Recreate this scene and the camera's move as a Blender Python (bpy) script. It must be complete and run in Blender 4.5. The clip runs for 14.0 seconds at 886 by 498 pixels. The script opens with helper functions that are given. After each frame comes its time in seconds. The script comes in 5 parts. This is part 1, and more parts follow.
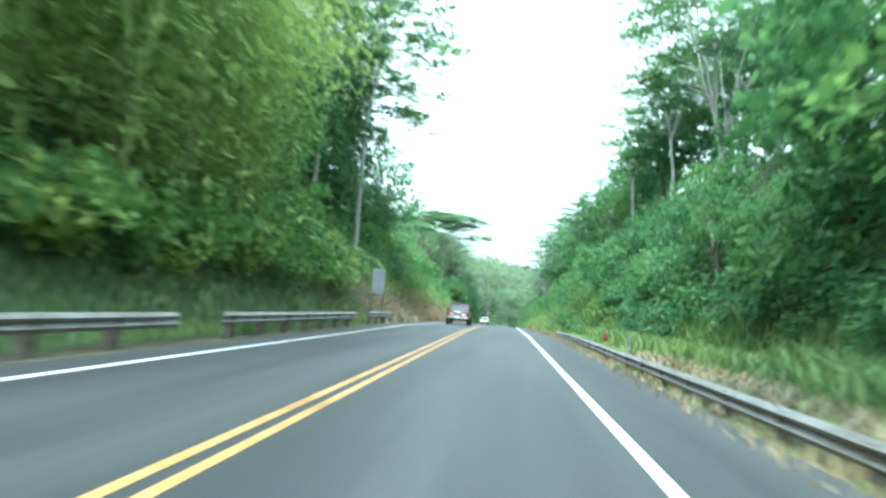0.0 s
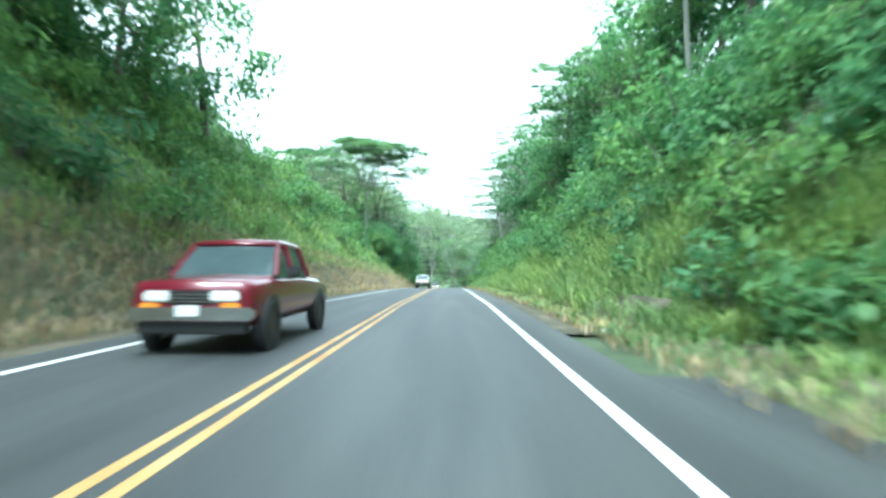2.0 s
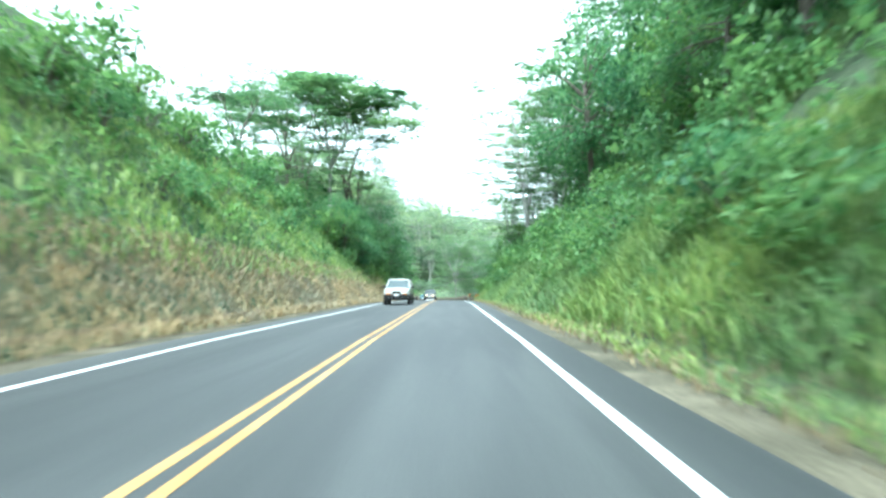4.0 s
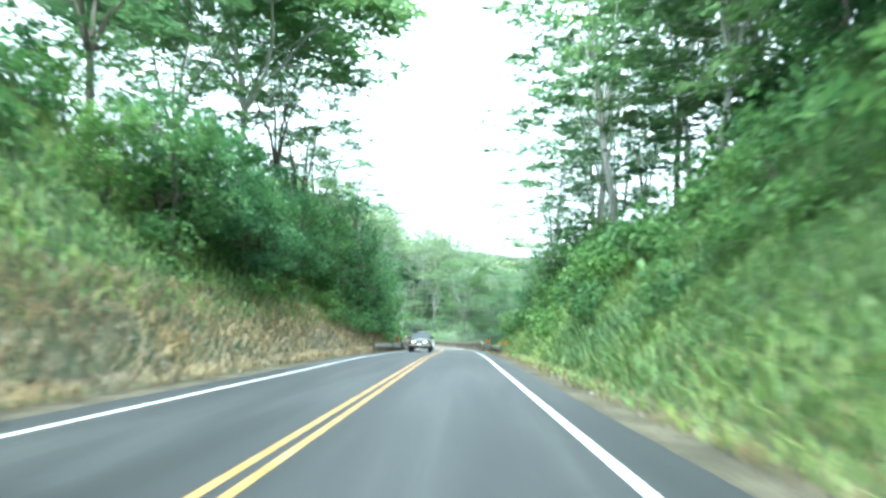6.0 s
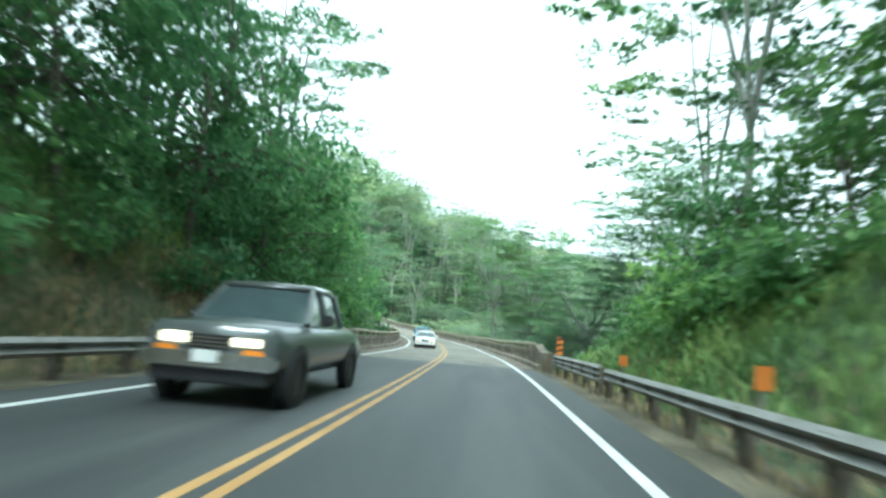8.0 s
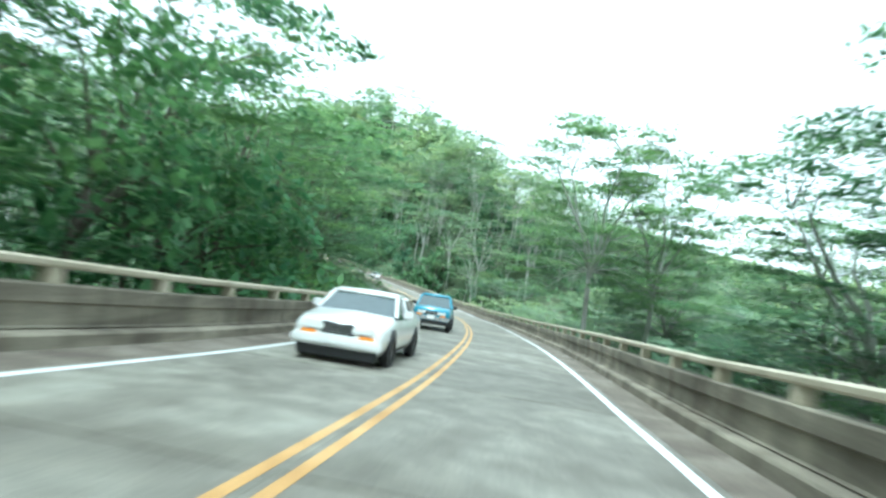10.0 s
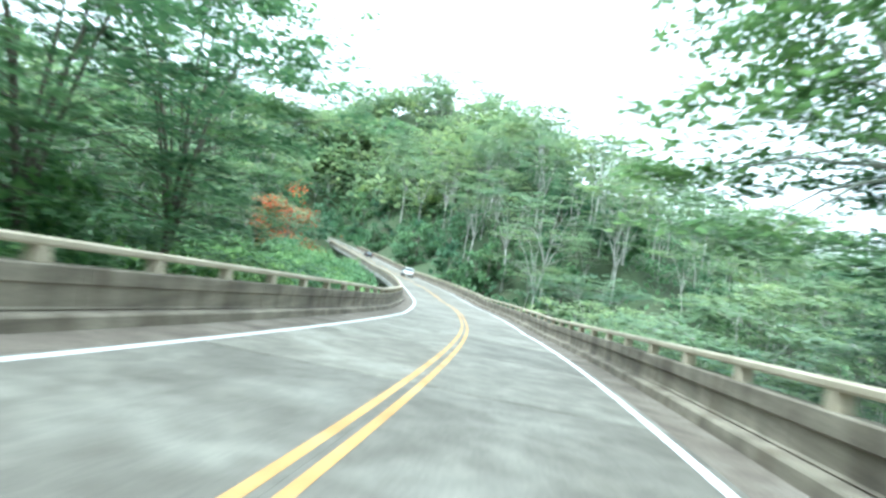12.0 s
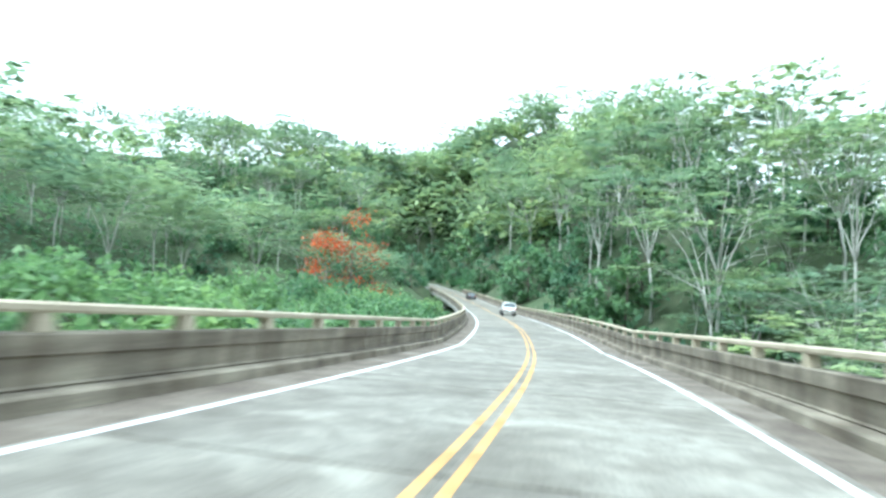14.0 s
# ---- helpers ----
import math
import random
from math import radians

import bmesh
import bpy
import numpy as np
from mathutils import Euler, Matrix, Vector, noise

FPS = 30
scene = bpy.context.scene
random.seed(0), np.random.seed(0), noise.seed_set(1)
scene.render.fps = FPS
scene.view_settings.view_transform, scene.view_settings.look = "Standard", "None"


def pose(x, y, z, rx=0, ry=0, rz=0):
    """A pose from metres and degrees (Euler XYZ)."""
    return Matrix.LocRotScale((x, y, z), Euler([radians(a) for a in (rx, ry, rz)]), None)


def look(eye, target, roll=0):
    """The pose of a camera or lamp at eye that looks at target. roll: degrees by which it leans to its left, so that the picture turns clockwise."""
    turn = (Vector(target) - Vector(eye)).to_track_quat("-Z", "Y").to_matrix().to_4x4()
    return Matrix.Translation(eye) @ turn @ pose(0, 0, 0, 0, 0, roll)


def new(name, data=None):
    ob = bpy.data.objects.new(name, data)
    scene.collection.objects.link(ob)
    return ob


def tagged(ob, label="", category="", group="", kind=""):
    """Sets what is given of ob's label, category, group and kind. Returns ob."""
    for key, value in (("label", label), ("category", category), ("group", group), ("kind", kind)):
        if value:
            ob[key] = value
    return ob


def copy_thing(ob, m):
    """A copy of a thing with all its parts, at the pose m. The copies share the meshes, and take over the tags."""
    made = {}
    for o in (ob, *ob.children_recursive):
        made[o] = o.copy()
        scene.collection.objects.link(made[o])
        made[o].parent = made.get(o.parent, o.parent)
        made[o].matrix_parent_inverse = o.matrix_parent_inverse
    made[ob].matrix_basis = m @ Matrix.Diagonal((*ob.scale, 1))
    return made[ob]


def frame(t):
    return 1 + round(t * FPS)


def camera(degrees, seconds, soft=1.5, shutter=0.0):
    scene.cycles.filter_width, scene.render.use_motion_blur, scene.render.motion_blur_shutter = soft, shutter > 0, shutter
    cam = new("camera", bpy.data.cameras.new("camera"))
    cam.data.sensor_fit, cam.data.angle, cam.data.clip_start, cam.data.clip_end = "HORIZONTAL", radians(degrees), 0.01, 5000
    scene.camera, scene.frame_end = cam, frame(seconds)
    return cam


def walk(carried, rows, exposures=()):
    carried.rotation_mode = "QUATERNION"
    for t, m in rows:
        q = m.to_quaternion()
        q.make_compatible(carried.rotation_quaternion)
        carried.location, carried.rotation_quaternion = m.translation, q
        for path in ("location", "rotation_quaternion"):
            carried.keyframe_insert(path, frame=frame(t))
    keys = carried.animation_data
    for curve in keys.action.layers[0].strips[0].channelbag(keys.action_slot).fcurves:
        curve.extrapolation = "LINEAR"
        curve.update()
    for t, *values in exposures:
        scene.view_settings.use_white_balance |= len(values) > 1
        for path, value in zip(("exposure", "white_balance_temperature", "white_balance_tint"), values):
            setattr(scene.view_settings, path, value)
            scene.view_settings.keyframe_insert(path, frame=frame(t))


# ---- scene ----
# ---- camera ----
cam = camera(73.54, 14.0, soft=2.7, shutter=0.4)
PATH = [
    (0.0, 2.03, -1.79, 1.24, 6.09, 3.79, -4.61),
    (0.5, 2.04, 8.31, 0.95, 2.62, 1.52, -0.64),
    (1.0, 2.00, 18.36, 0.68, -0.56, 1.57, 0.43),
    (1.5, 1.99, 28.22, 0.34, 0.80, 0.83, 0.55),
    (2.0, 1.92, 37.99, -0.05, 0.77, -0.18, -0.16),
    (2.5, 1.88, 47.65, -0.42, 1.31, -0.79, 0.13),
    (3.0, 1.81, 57.38, -0.85, 1.50, -1.13, -0.63),
    (3.8, 1.81, 73.18, -1.67, 0.98, -0.14, -0.25),
    (4.6, 1.81, 88.99, -2.52, 0.46, 0.85, 0.12),
    (5.5, 1.80, 106.77, -3.63, -0.13, 1.97, 0.55),
    (6.0, 1.83, 117.75, -4.32, 1.67, 3.98, -0.80),
    (6.5, 1.78, 128.82, -5.12, 1.61, 4.72, -1.54),
    (7.0, 1.78, 139.56, -5.93, 1.17, 4.57, -1.32),
    (7.5, 1.83, 150.05, -6.79, 2.43, 3.66, -2.78),
    (8.0, 1.87, 160.54, -7.70, 4.37, 3.08, -4.49),
    (8.5, 1.75, 170.54, -8.52, 5.47, 1.84, -5.27),
    (9.0, 1.64, 180.25, -9.36, 8.20, 0.48, -6.86),
    (9.2, 1.48, 184.16, -9.76, 9.97, 0.19, -9.64),
    (9.8, 1.03, 195.96, -10.84, 11.23, 0.52, -8.55),
    (10.4, 0.27, 207.74, -11.92, 12.71, 0.85, -7.47),
    (11.0, -0.84, 219.50, -12.88, 14.46, 1.18, -6.38),
    (11.5, -2.07, 229.27, -13.66, 16.16, 1.45, -5.48),
    (12.0, -3.39, 237.73, -14.37, 18.56, 0.63, -8.42),
    (12.5, -4.92, 245.91, -14.96, 22.53, 2.87, -5.83),
    (13.0, -6.91, 254.40, -15.59, 28.90, 4.02, -3.52),
    (13.5, -9.04, 262.51, -16.24, 31.23, 4.78, -3.80),
    (14.0, -11.51, 270.66, -16.69, 31.29, 4.29, -1.58),
]
EXPOSURE = [(0.0, 2.1, 5150, -9), (3.0, 2.15, 5200, -8), (5.5, 2.35, 5300, -6), (7.0, 1.88, 5300, -9), (8.0, 1.66, 5350, -11), (9.2, 1.62, 5300, -10), (11.5, 1.97, 5250, -5), (13.0, 2.0, 5300, -2), (14.0, 1.85, 5300, -2)]
walk(cam, [(t, pose(x, y, z, 90 + p, r, w)) for t, x, y, z, w, p, r in PATH], EXPOSURE)

# ---- sky and sun: a bright, thin overcast ----
SUN_HEIGHT, SUN_TURN = 64, 192
world = bpy.data.worlds.new("overcast_sky")
scene.world = world
world.use_nodes = True
wn = world.node_tree.nodes
wl = world.node_tree.links
sky = wn.new("ShaderNodeTexSky")
sky.sky_type, sky.sun_disc = "NISHITA", False
sky.sun_elevation, sky.sun_rotation = radians(SUN_HEIGHT), radians(SUN_TURN)
sky.air_density, sky.dust_density, sky.ozone_density = 1.0, 4.0, 1.0
grey = wn.new("ShaderNodeHueSaturation")
grey.inputs["Saturation"].default_value = 0.2
wl.new(sky.outputs[0], grey.inputs["Color"])
cloud = wn.new("ShaderNodeMix")
cloud.data_type = "RGBA"
cloud.inputs[0].default_value = 0.7
cloud.inputs[7].default_value = (5.0, 5.05, 5.0, 1)
wl.new(grey.outputs[0], cloud.inputs[6])
wl.new(cloud.outputs[2], wn["Background"].inputs["Color"])
wn["Background"].inputs["Strength"].default_value = 0.15
sun_data = bpy.data.lights.new("sun", "SUN")
sun_data.energy, sun_data.angle, sun_data.color = 1.5, radians(25), (1.0, 0.97, 0.92)
sun = new("sun", sun_data)
sun.matrix_world = look((0, 0, 200), (math.sin(radians(SUN_TURN)) * -100, math.cos(radians(SUN_TURN)) * -100, 200 - 100 * math.tan(radians(SUN_HEIGHT))))


# ---- materials ----
def node_material(name):
    m = bpy.data.materials.new(name)
    m.use_nodes = True
    return m, m.node_tree.nodes, m.node_tree.links, m.node_tree.nodes["Principled BSDF"]


def ramp(nodes, links, source, stops):
    r = nodes.new("ShaderNodeValToRGB")
    while len(r.color_ramp.elements) < len(stops):
        r.color_ramp.elements.new(0.5)
    for e, (p, c) in zip(r.color_ramp.elements, stops):
        e.position, e.color = p, (*c, 1)
    links.new(source, r.inputs[0])
    return r.outputs[0]


def noise_at(nodes, links, scale, detail=4.0, stretch=None, distort=0.0):
    co = nodes.new("ShaderNodeNewGeometry").outputs["Position"]
    if stretch:
        mp = nodes.new("ShaderNodeMapping")
        mp.inputs["Scale"].default_value = stretch
        links.new(co, mp.inputs[0])
        co = mp.outputs[0]
    n = nodes.new("ShaderNodeTexNoise")
    n.inputs["Scale"].default_value, n.inputs["Detail"].default_value, n.inputs["Distortion"].default_value = scale, detail, distort
    links.new(co, n.inputs["Vector"])
    return n.outputs[0]


def mix(nodes, links, factor, a, b, kind="MIX"):
    m = nodes.new("ShaderNodeMix")
    m.data_type, m.blend_type = "RGBA", kind
    for value, socket in ((factor, m.inputs[0]), (a, m.inputs[6]), (b, m.inputs[7])):
        if isinstance(value, (int, float)):
            socket.default_value = value
        elif isinstance(value, tuple):
            socket.default_value = (*value, 1)
        else:
            links.new(value, socket)
    return m.outputs[2]


def bump(nodes, links, bsdf, height, strength, distance):
    b = nodes.new("ShaderNodeBump")
    b.inputs["Strength"].default_value, b.inputs["Distance"].default_value = strength, distance
    links.new(height, b.inputs["Height"])
    links.new(b.outputs[0], bsdf.inputs["Normal"])


def surface(name, stops, scale, grain_scale, rough=0.85, metal=0.0, grain=0.35, relief=0.5, depth=0.01, stretch=None, spec=0.4):
    """Large patches from stops, fine grain over them, and relief."""
    m, n, l, b = node_material(name)
    big = ramp(n, l, noise_at(n, l, scale, 5, stretch, 0.4), stops)
    fine = noise_at(n, l, grain_scale, 3)
    dark = ramp(n, l, fine, [(0.3, (1 - grain,) * 3), (0.7, (1 + grain * 0.5,) * 3)])
    l.new(mix(n, l, 1.0, big, dark, "MULTIPLY"), b.inputs["Base Color"])
    b.inputs["Roughness"].default_value, b.inputs["Metallic"].default_value = rough, metal
    b.inputs["Specular IOR Level"].default_value = spec
    bump(n, l, b, fine, relief, depth)
    return m


def plain(name, colour, rough=0.4, metal=0.0, coat=0.0, wear=0.12):
    m, n, l, b = node_material(name)
    shade = ramp(n, l, noise_at(n, l, 3.0, 4), [(0.3, tuple(c * (1 - wear) for c in colour)), (0.7, tuple(min(1, c * (1 + wear)) for c in colour))])
    l.new(shade, b.inputs["Base Color"])
    b.inputs["Roughness"].default_value, b.inputs["Metallic"].default_value, b.inputs["Coat Weight"].default_value = rough, metal, coat
    return m


def leaf_material(name, dark, mid, light, rough=0.45, through_light=0.5, patch=0.08):
    """Leaves: each one its own shade, patches of tone across the crown, some light passing through."""
    m, n, l, b = node_material(name)
    geo = n.new("ShaderNodeNewGeometry")
    info = n.new("ShaderNodeObjectInfo")
    own = ramp(n, l, geo.outputs["Random Per Island"], [(0.0, dark), (0.55, mid), (1.0, light)])
    patchy = ramp(n, l, noise_at(n, l, patch, 3), [(0.35, (0.72, 0.80, 0.85)), (0.65, (1.2, 1.15, 0.95))])
    tone = ramp(n, l, info.outputs["Random"], [(0.0, (0.8, 0.85, 0.9)), (1.0, (1.18, 1.12, 1.0))])
    colour = mix(n, l, 1.0, mix(n, l, 1.0, own, patchy, "MULTIPLY"), tone, "MULTIPLY")
    l.new(colour, b.inputs["Base Color"])
    b.inputs["Roughness"].default_value = rough
    b.inputs["Specular IOR Level"].default_value = 0.3
    thin = n.new("ShaderNodeBsdfTranslucent")
    l.new(colour, thin.inputs[0])
    both = n.new("ShaderNodeMixShader")
    both.inputs[0].default_value = through_light
    l.new(b.outputs[0], both.inputs[1])
    l.new(thin.outputs[0], both.inputs[2])
    l.new(both.outputs[0], n["Material Output"].inputs["Surface"])
    return m


ASPHALT = surface("asphalt", [(0.32, (0.033, 0.036, 0.037)), (0.5, (0.046, 0.049, 0.050)), (0.68, (0.069, 0.073, 0.072))], 1.1, 60, 0.62, grain=0.4, relief=0.4, depth=0.004, stretch=(1.0, 0.05, 1.0), spec=0.5)


def make_deck():
    """Worn concrete: pale bare patches, grey traffic film, stains, each slab its own tone."""
    m, n, l, b = node_material("deck_concrete")
    big = ramp(n, l, noise_at(n, l, 0.55, 6, None, 0.8), [(0.34, (0.117, 0.107, 0.086)), (0.5, (0.154, 0.143, 0.118)), (0.66, (0.207, 0.196, 0.165))])
    mottle = ramp(n, l, noise_at(n, l, 2.6, 6, None, 0.5), [(0.32, (0.78, 0.76, 0.73)), (0.5, (1.0, 1.0, 0.99)), (0.66, (1.24, 1.24, 1.22))])
    info = n.new("ShaderNodeObjectInfo")
    tone = ramp(n, l, info.outputs["Random"], [(0.0, (0.82,) * 3), (1.0, (1.18,) * 3)])
    fine = noise_at(n, l, 26, 3)
    grain = ramp(n, l, fine, [(0.3, (0.75,) * 3), (0.7, (1.15,) * 3)])
    l.new(mix(n, l, 1.0, mix(n, l, 1.0, mix(n, l, 1.0, big, mottle, "MULTIPLY"), tone, "MULTIPLY"), grain, "MULTIPLY"), b.inputs["Base Color"])
    b.inputs["Roughness"].default_value = 0.7
    bump(n, l, b, fine, 0.35, 0.004)
    return m


def make_parapet():
    """Cast concrete with runs of rust and black algae down its face."""
    m, n, l, b = node_material("stained_concrete")
    big = ramp(n, l, noise_at(n, l, 0.8, 5, None, 0.4), [(0.28, (0.126, 0.112, 0.088)), (0.5, (0.203, 0.183, 0.145)), (0.75, (0.305, 0.280, 0.228))])
    runs = ramp(n, l, noise_at(n, l, 1.6, 5, (1.0, 1.0, 0.12), 0.3), [(0.36, (0.66, 0.61, 0.55)), (0.5, (0.95, 0.92, 0.88)), (0.7, (1.2, 1.18, 1.12))])
    bands = ramp(n, l, noise_at(n, l, 2.2, 4, (0.15, 0.15, 2.4)), [(0.35, (0.72, 0.70, 0.68)), (0.6, (1.08, 1.08, 1.06))])
    fine = noise_at(n, l, 30, 3)
    grain = ramp(n, l, fine, [(0.3, (0.72,) * 3), (0.7, (1.15,) * 3)])
    l.new(mix(n, l, 1.0, mix(n, l, 1.0, mix(n, l, 1.0, big, runs, "MULTIPLY"), bands, "MULTIPLY"), grain, "MULTIPLY"), b.inputs["Base Color"])
    b.inputs["Roughness"].default_value = 0.9
    bump(n, l, b, fine, 0.5, 0.006)
    return m


DECK = make_deck()
GUTTER = surface("gutter_grit", [(0.3, (0.092, 0.074, 0.058)), (0.5, (0.145, 0.122, 0.096)), (0.72, (0.215, 0.190, 0.155))], 1.1, 24, 0.95, grain=0.4, relief=0.5, depth=0.006)
PARAPET = make_parapet()
PIER = surface("weathered_concrete", [(0.3, (0.22, 0.21, 0.19)), (0.7, (0.36, 0.35, 0.32))], 0.6, 20, 0.9, grain=0.25)
RAIL_PAINT = surface("tan_rail_paint", [(0.3, (0.36, 0.31, 0.22)), (0.7, (0.50, 0.44, 0.33))], 1.2, 30, 0.55, grain=0.15, relief=0.2, depth=0.003)
WHITE_LINE = surface("white_road_paint", [(0.3, (0.55, 0.56, 0.55)), (0.7, (0.72, 0.73, 0.72))], 1.5, 40, 0.6, grain=0.2, relief=0.2, depth=0.003)
YELLOW_LINE = surface("yellow_road_paint", [(0.3, (0.34, 0.185, 0.055)), (0.55, (0.46, 0.275, 0.10)), (0.75, (0.50, 0.33, 0.15))], 1.2, 40, 0.6, grain=0.25, relief=0.2, depth=0.003)
GALVANISED = surface("galvanised_steel", [(0.3, (0.20, 0.19, 0.17)), (0.55, (0.29, 0.285, 0.265)), (0.8, (0.40, 0.395, 0.37))], 1.5, 25, 0.55, 0.55, grain=0.2, relief=0.15, depth=0.002)
POST_WOOD = surface("weathered_post", [(0.3, (0.10, 0.085, 0.065)), (0.7, (0.19, 0.165, 0.13))], 3, 30, 0.9, grain=0.4)
PALE_BARK = surface("pale_bark", [(0.3, (0.32, 0.31, 0.27)), (0.55, (0.48, 0.47, 0.42)), (0.8, (0.62, 0.61, 0.56))], 1.2, 18, 0.9, grain=0.35, stretch=(1, 1, 0.3))
DARK_BARK = surface("dark_bark", [(0.3, (0.10, 0.085, 0.065)), (0.7, (0.21, 0.185, 0.15))], 1.5, 20, 0.9, grain=0.4, stretch=(1, 1, 0.3))
CULM = surface("bamboo_culm", [(0.3, (0.20, 0.26, 0.10)), (0.7, (0.32, 0.36, 0.15))], 1.5, 20, 0.5, grain=0.25)
LEAF_UMBRELLA = leaf_material("umbrella_tree_leaves", (0.112, 0.206, 0.102), (0.172, 0.296, 0.138), (0.256, 0.398, 0.176))
# far crowns: distance haze is painted into this paler, greyer leaf green
LEAF_HAZED_HILL = leaf_material("hazed_feathery_leaves", (0.192, 0.276, 0.166), (0.268, 0.370, 0.217), (0.362, 0.460, 0.270))
# forest leaves with bluish haze and its lifted darks mixed into the colour
LEAF_HAZED_FOREST = leaf_material("hazed_forest_leaves", (0.100, 0.190, 0.110), (0.153, 0.269, 0.154), (0.223, 0.365, 0.204))
LEAF_DARK = leaf_material("broad_leaves", (0.090, 0.199, 0.094), (0.146, 0.294, 0.129), (0.233, 0.405, 0.174))
LEAF_BUSH = leaf_material("shrub_leaves", (0.101, 0.204, 0.079), (0.157, 0.287, 0.105), (0.241, 0.386, 0.142), patch=0.25)
LEAF_BAMBOO = leaf_material("bamboo_leaves", (0.230, 0.330, 0.105), (0.340, 0.455, 0.155), (0.440, 0.540, 0.215), 0.45, 0.5)
GRASS_GREEN = leaf_material("green_grass", (0.157, 0.252, 0.093), (0.241, 0.349, 0.130), (0.370, 0.448, 0.192), 0.5, 0.4, 0.3)
GRASS_DRY = leaf_material("dry_grass", (0.190, 0.150, 0.112), (0.305, 0.250, 0.180), (0.410, 0.360, 0.255), 0.7, 0.3, 0.4)
FLOWER = leaf_material("red_flowers", (0.40, 0.045, 0.02), (0.62, 0.09, 0.03), (0.75, 0.20, 0.06), 0.5, 0.25)
TYRE = plain("tyre_rubber", (0.025, 0.025, 0.026), 0.8)
RIM = plain("wheel_metal", (0.45, 0.46, 0.47), 0.35, 0.8)
CHROME = plain("chrome", (0.55, 0.56, 0.57), 0.22, 1.0)
BLACK_TRIM = plain("black_trim", (0.02, 0.02, 0.022), 0.5)
GLASS = plain("car_glass", (0.06, 0.08, 0.085), 0.06, 0.0, 0.6)
LAMP_LENS = plain("lamp_lens", (0.75, 0.76, 0.74), 0.12, 0.0, 0.5)
AMBER = plain("amber_lens", (0.75, 0.27, 0.03), 0.25)
TAIL_RED = plain("red_lens", (0.45, 0.02, 0.02), 0.25)
PLATE = plain("plate_white", (0.72, 0.72, 0.70), 0.5)
ORANGE = plain("orange_sheeting", (0.62, 0.20, 0.04), 0.45)
BLACK_PAINT = plain("black_paint", (0.03, 0.03, 0.03), 0.5)
SIGN_BACK = surface("sign_back_metal", [(0.3, (0.24, 0.26, 0.27)), (0.7, (0.34, 0.36, 0.37))], 1.5, 25, 0.5, 0.3, grain=0.15)
RED_PAINT = plain("hydrant_red", (0.24, 0.03, 0.028), 0.5, wear=0.3)
STONE = surface("pale_stone", [(0.3, (0.42, 0.41, 0.38)), (0.7, (0.62, 0.61, 0.57))], 3, 30, 0.85, grain=0.3)
LITTER = plain("white_plastic", (0.78, 0.78, 0.76), 0.5)


def make_earth():
    m, n, l, b = node_material("roadside_earth")
    soil = ramp(n, l, noise_at(n, l, 0.5, 6), [(0.3, (0.046, 0.062, 0.032)), (0.5, (0.070, 0.090, 0.046)), (0.7, (0.100, 0.118, 0.064))])
    green = ramp(n, l, noise_at(n, l, 1.3, 5), [(0.35, (0.036, 0.056, 0.024)), (0.65, (0.068, 0.102, 0.042))])
    where = ramp(n, l, noise_at(n, l, 0.09, 5), [(0.40, (0, 0, 0)), (0.55, (1, 1, 1))])
    l.new(mix(n, l, where, soil, green), b.inputs["Base Color"])
    b.inputs["Roughness"].default_value = 0.95
    bump(n, l, b, noise_at(n, l, 6, 6), 0.7, 0.06)
    return m


EARTH = make_earth()
DIRT = surface("verge_dirt", [(0.3, (0.060, 0.055, 0.036)), (0.5, (0.105, 0.092, 0.060)), (0.72, (0.185, 0.160, 0.110))], 0.7, 14, 0.95, grain=0.45, relief=0.8, depth=0.03)

# ---- the line of the road: bend, rise and crossfall along its length ----
BEND = (-0.04, 0.00, 0.18, 0.23, 0.30, 0.40, 0.38, 0.44, 0.35, 0.27, 0.17, 0.15, 0.17, 0.19, 0.19, 0.18, 0.21, 0.22, 0.22, 0.20, 0.18)
RISE = (0.00, -0.91, -2.18, -3.81, -5.70, -7.95, -10.59, -13.39, -15.79, -17.86, -19.18, -19.32, -19.36, -18.54, -17.23, -15.55, -13.62, -11.76, -9.85)
CROSSFALL = (-0.07, -0.13, -0.06, 0.35, -0.33, -1.82, -2.87, -2.58, -2.22, -2.49, -3.03, -3.35, -3.45, -3.39, -3.25, -3.05, -2.77, -2.49, -2.24, -1.98, -1.72)
S = np.arange(-100.0, 660.0)
bend = np.interp(S, np.arange(140, 560, 20), np.array(BEND) * 0.01, left=0, right=0)
heading = np.concatenate([[0], np.cumsum((bend[1:] + bend[:-1]) / 2)])
middle = (heading[1:] + heading[:-1]) / 2
LINE_X = np.concatenate([[0], np.cumsum(-np.sin(middle))])
LINE_Y = -100 + np.concatenate([[0], np.cumsum(np.cos(middle))])
LINE_Z = np.interp(S, np.arange(0, 570, 30), RISE)
LINE_B = np.interp(S, np.arange(140, 560, 20), np.array(CROSSFALL) * 0.01, left=0)
LANE = 3.33
BRIDGE = (185.0, 440.0)


def on_road(s, lat, h=0.0):
    """Places at s metres along the road, lat to the right of its middle, h above its surface."""
    s, lat, h = np.broadcast_arrays(np.asarray(s, float), lat, h)
    a, b = np.interp(s, S, heading), np.interp(s, S, LINE_B)
    out = lat * np.cos(b) - h * np.sin(b)
    return np.stack([np.interp(s, S, LINE_X) + out * np.cos(a), np.interp(s, S, LINE_Y) + out * np.sin(a),
                     np.interp(s, S, LINE_Z) + lat * np.sin(b) + h * np.cos(b)], -1)


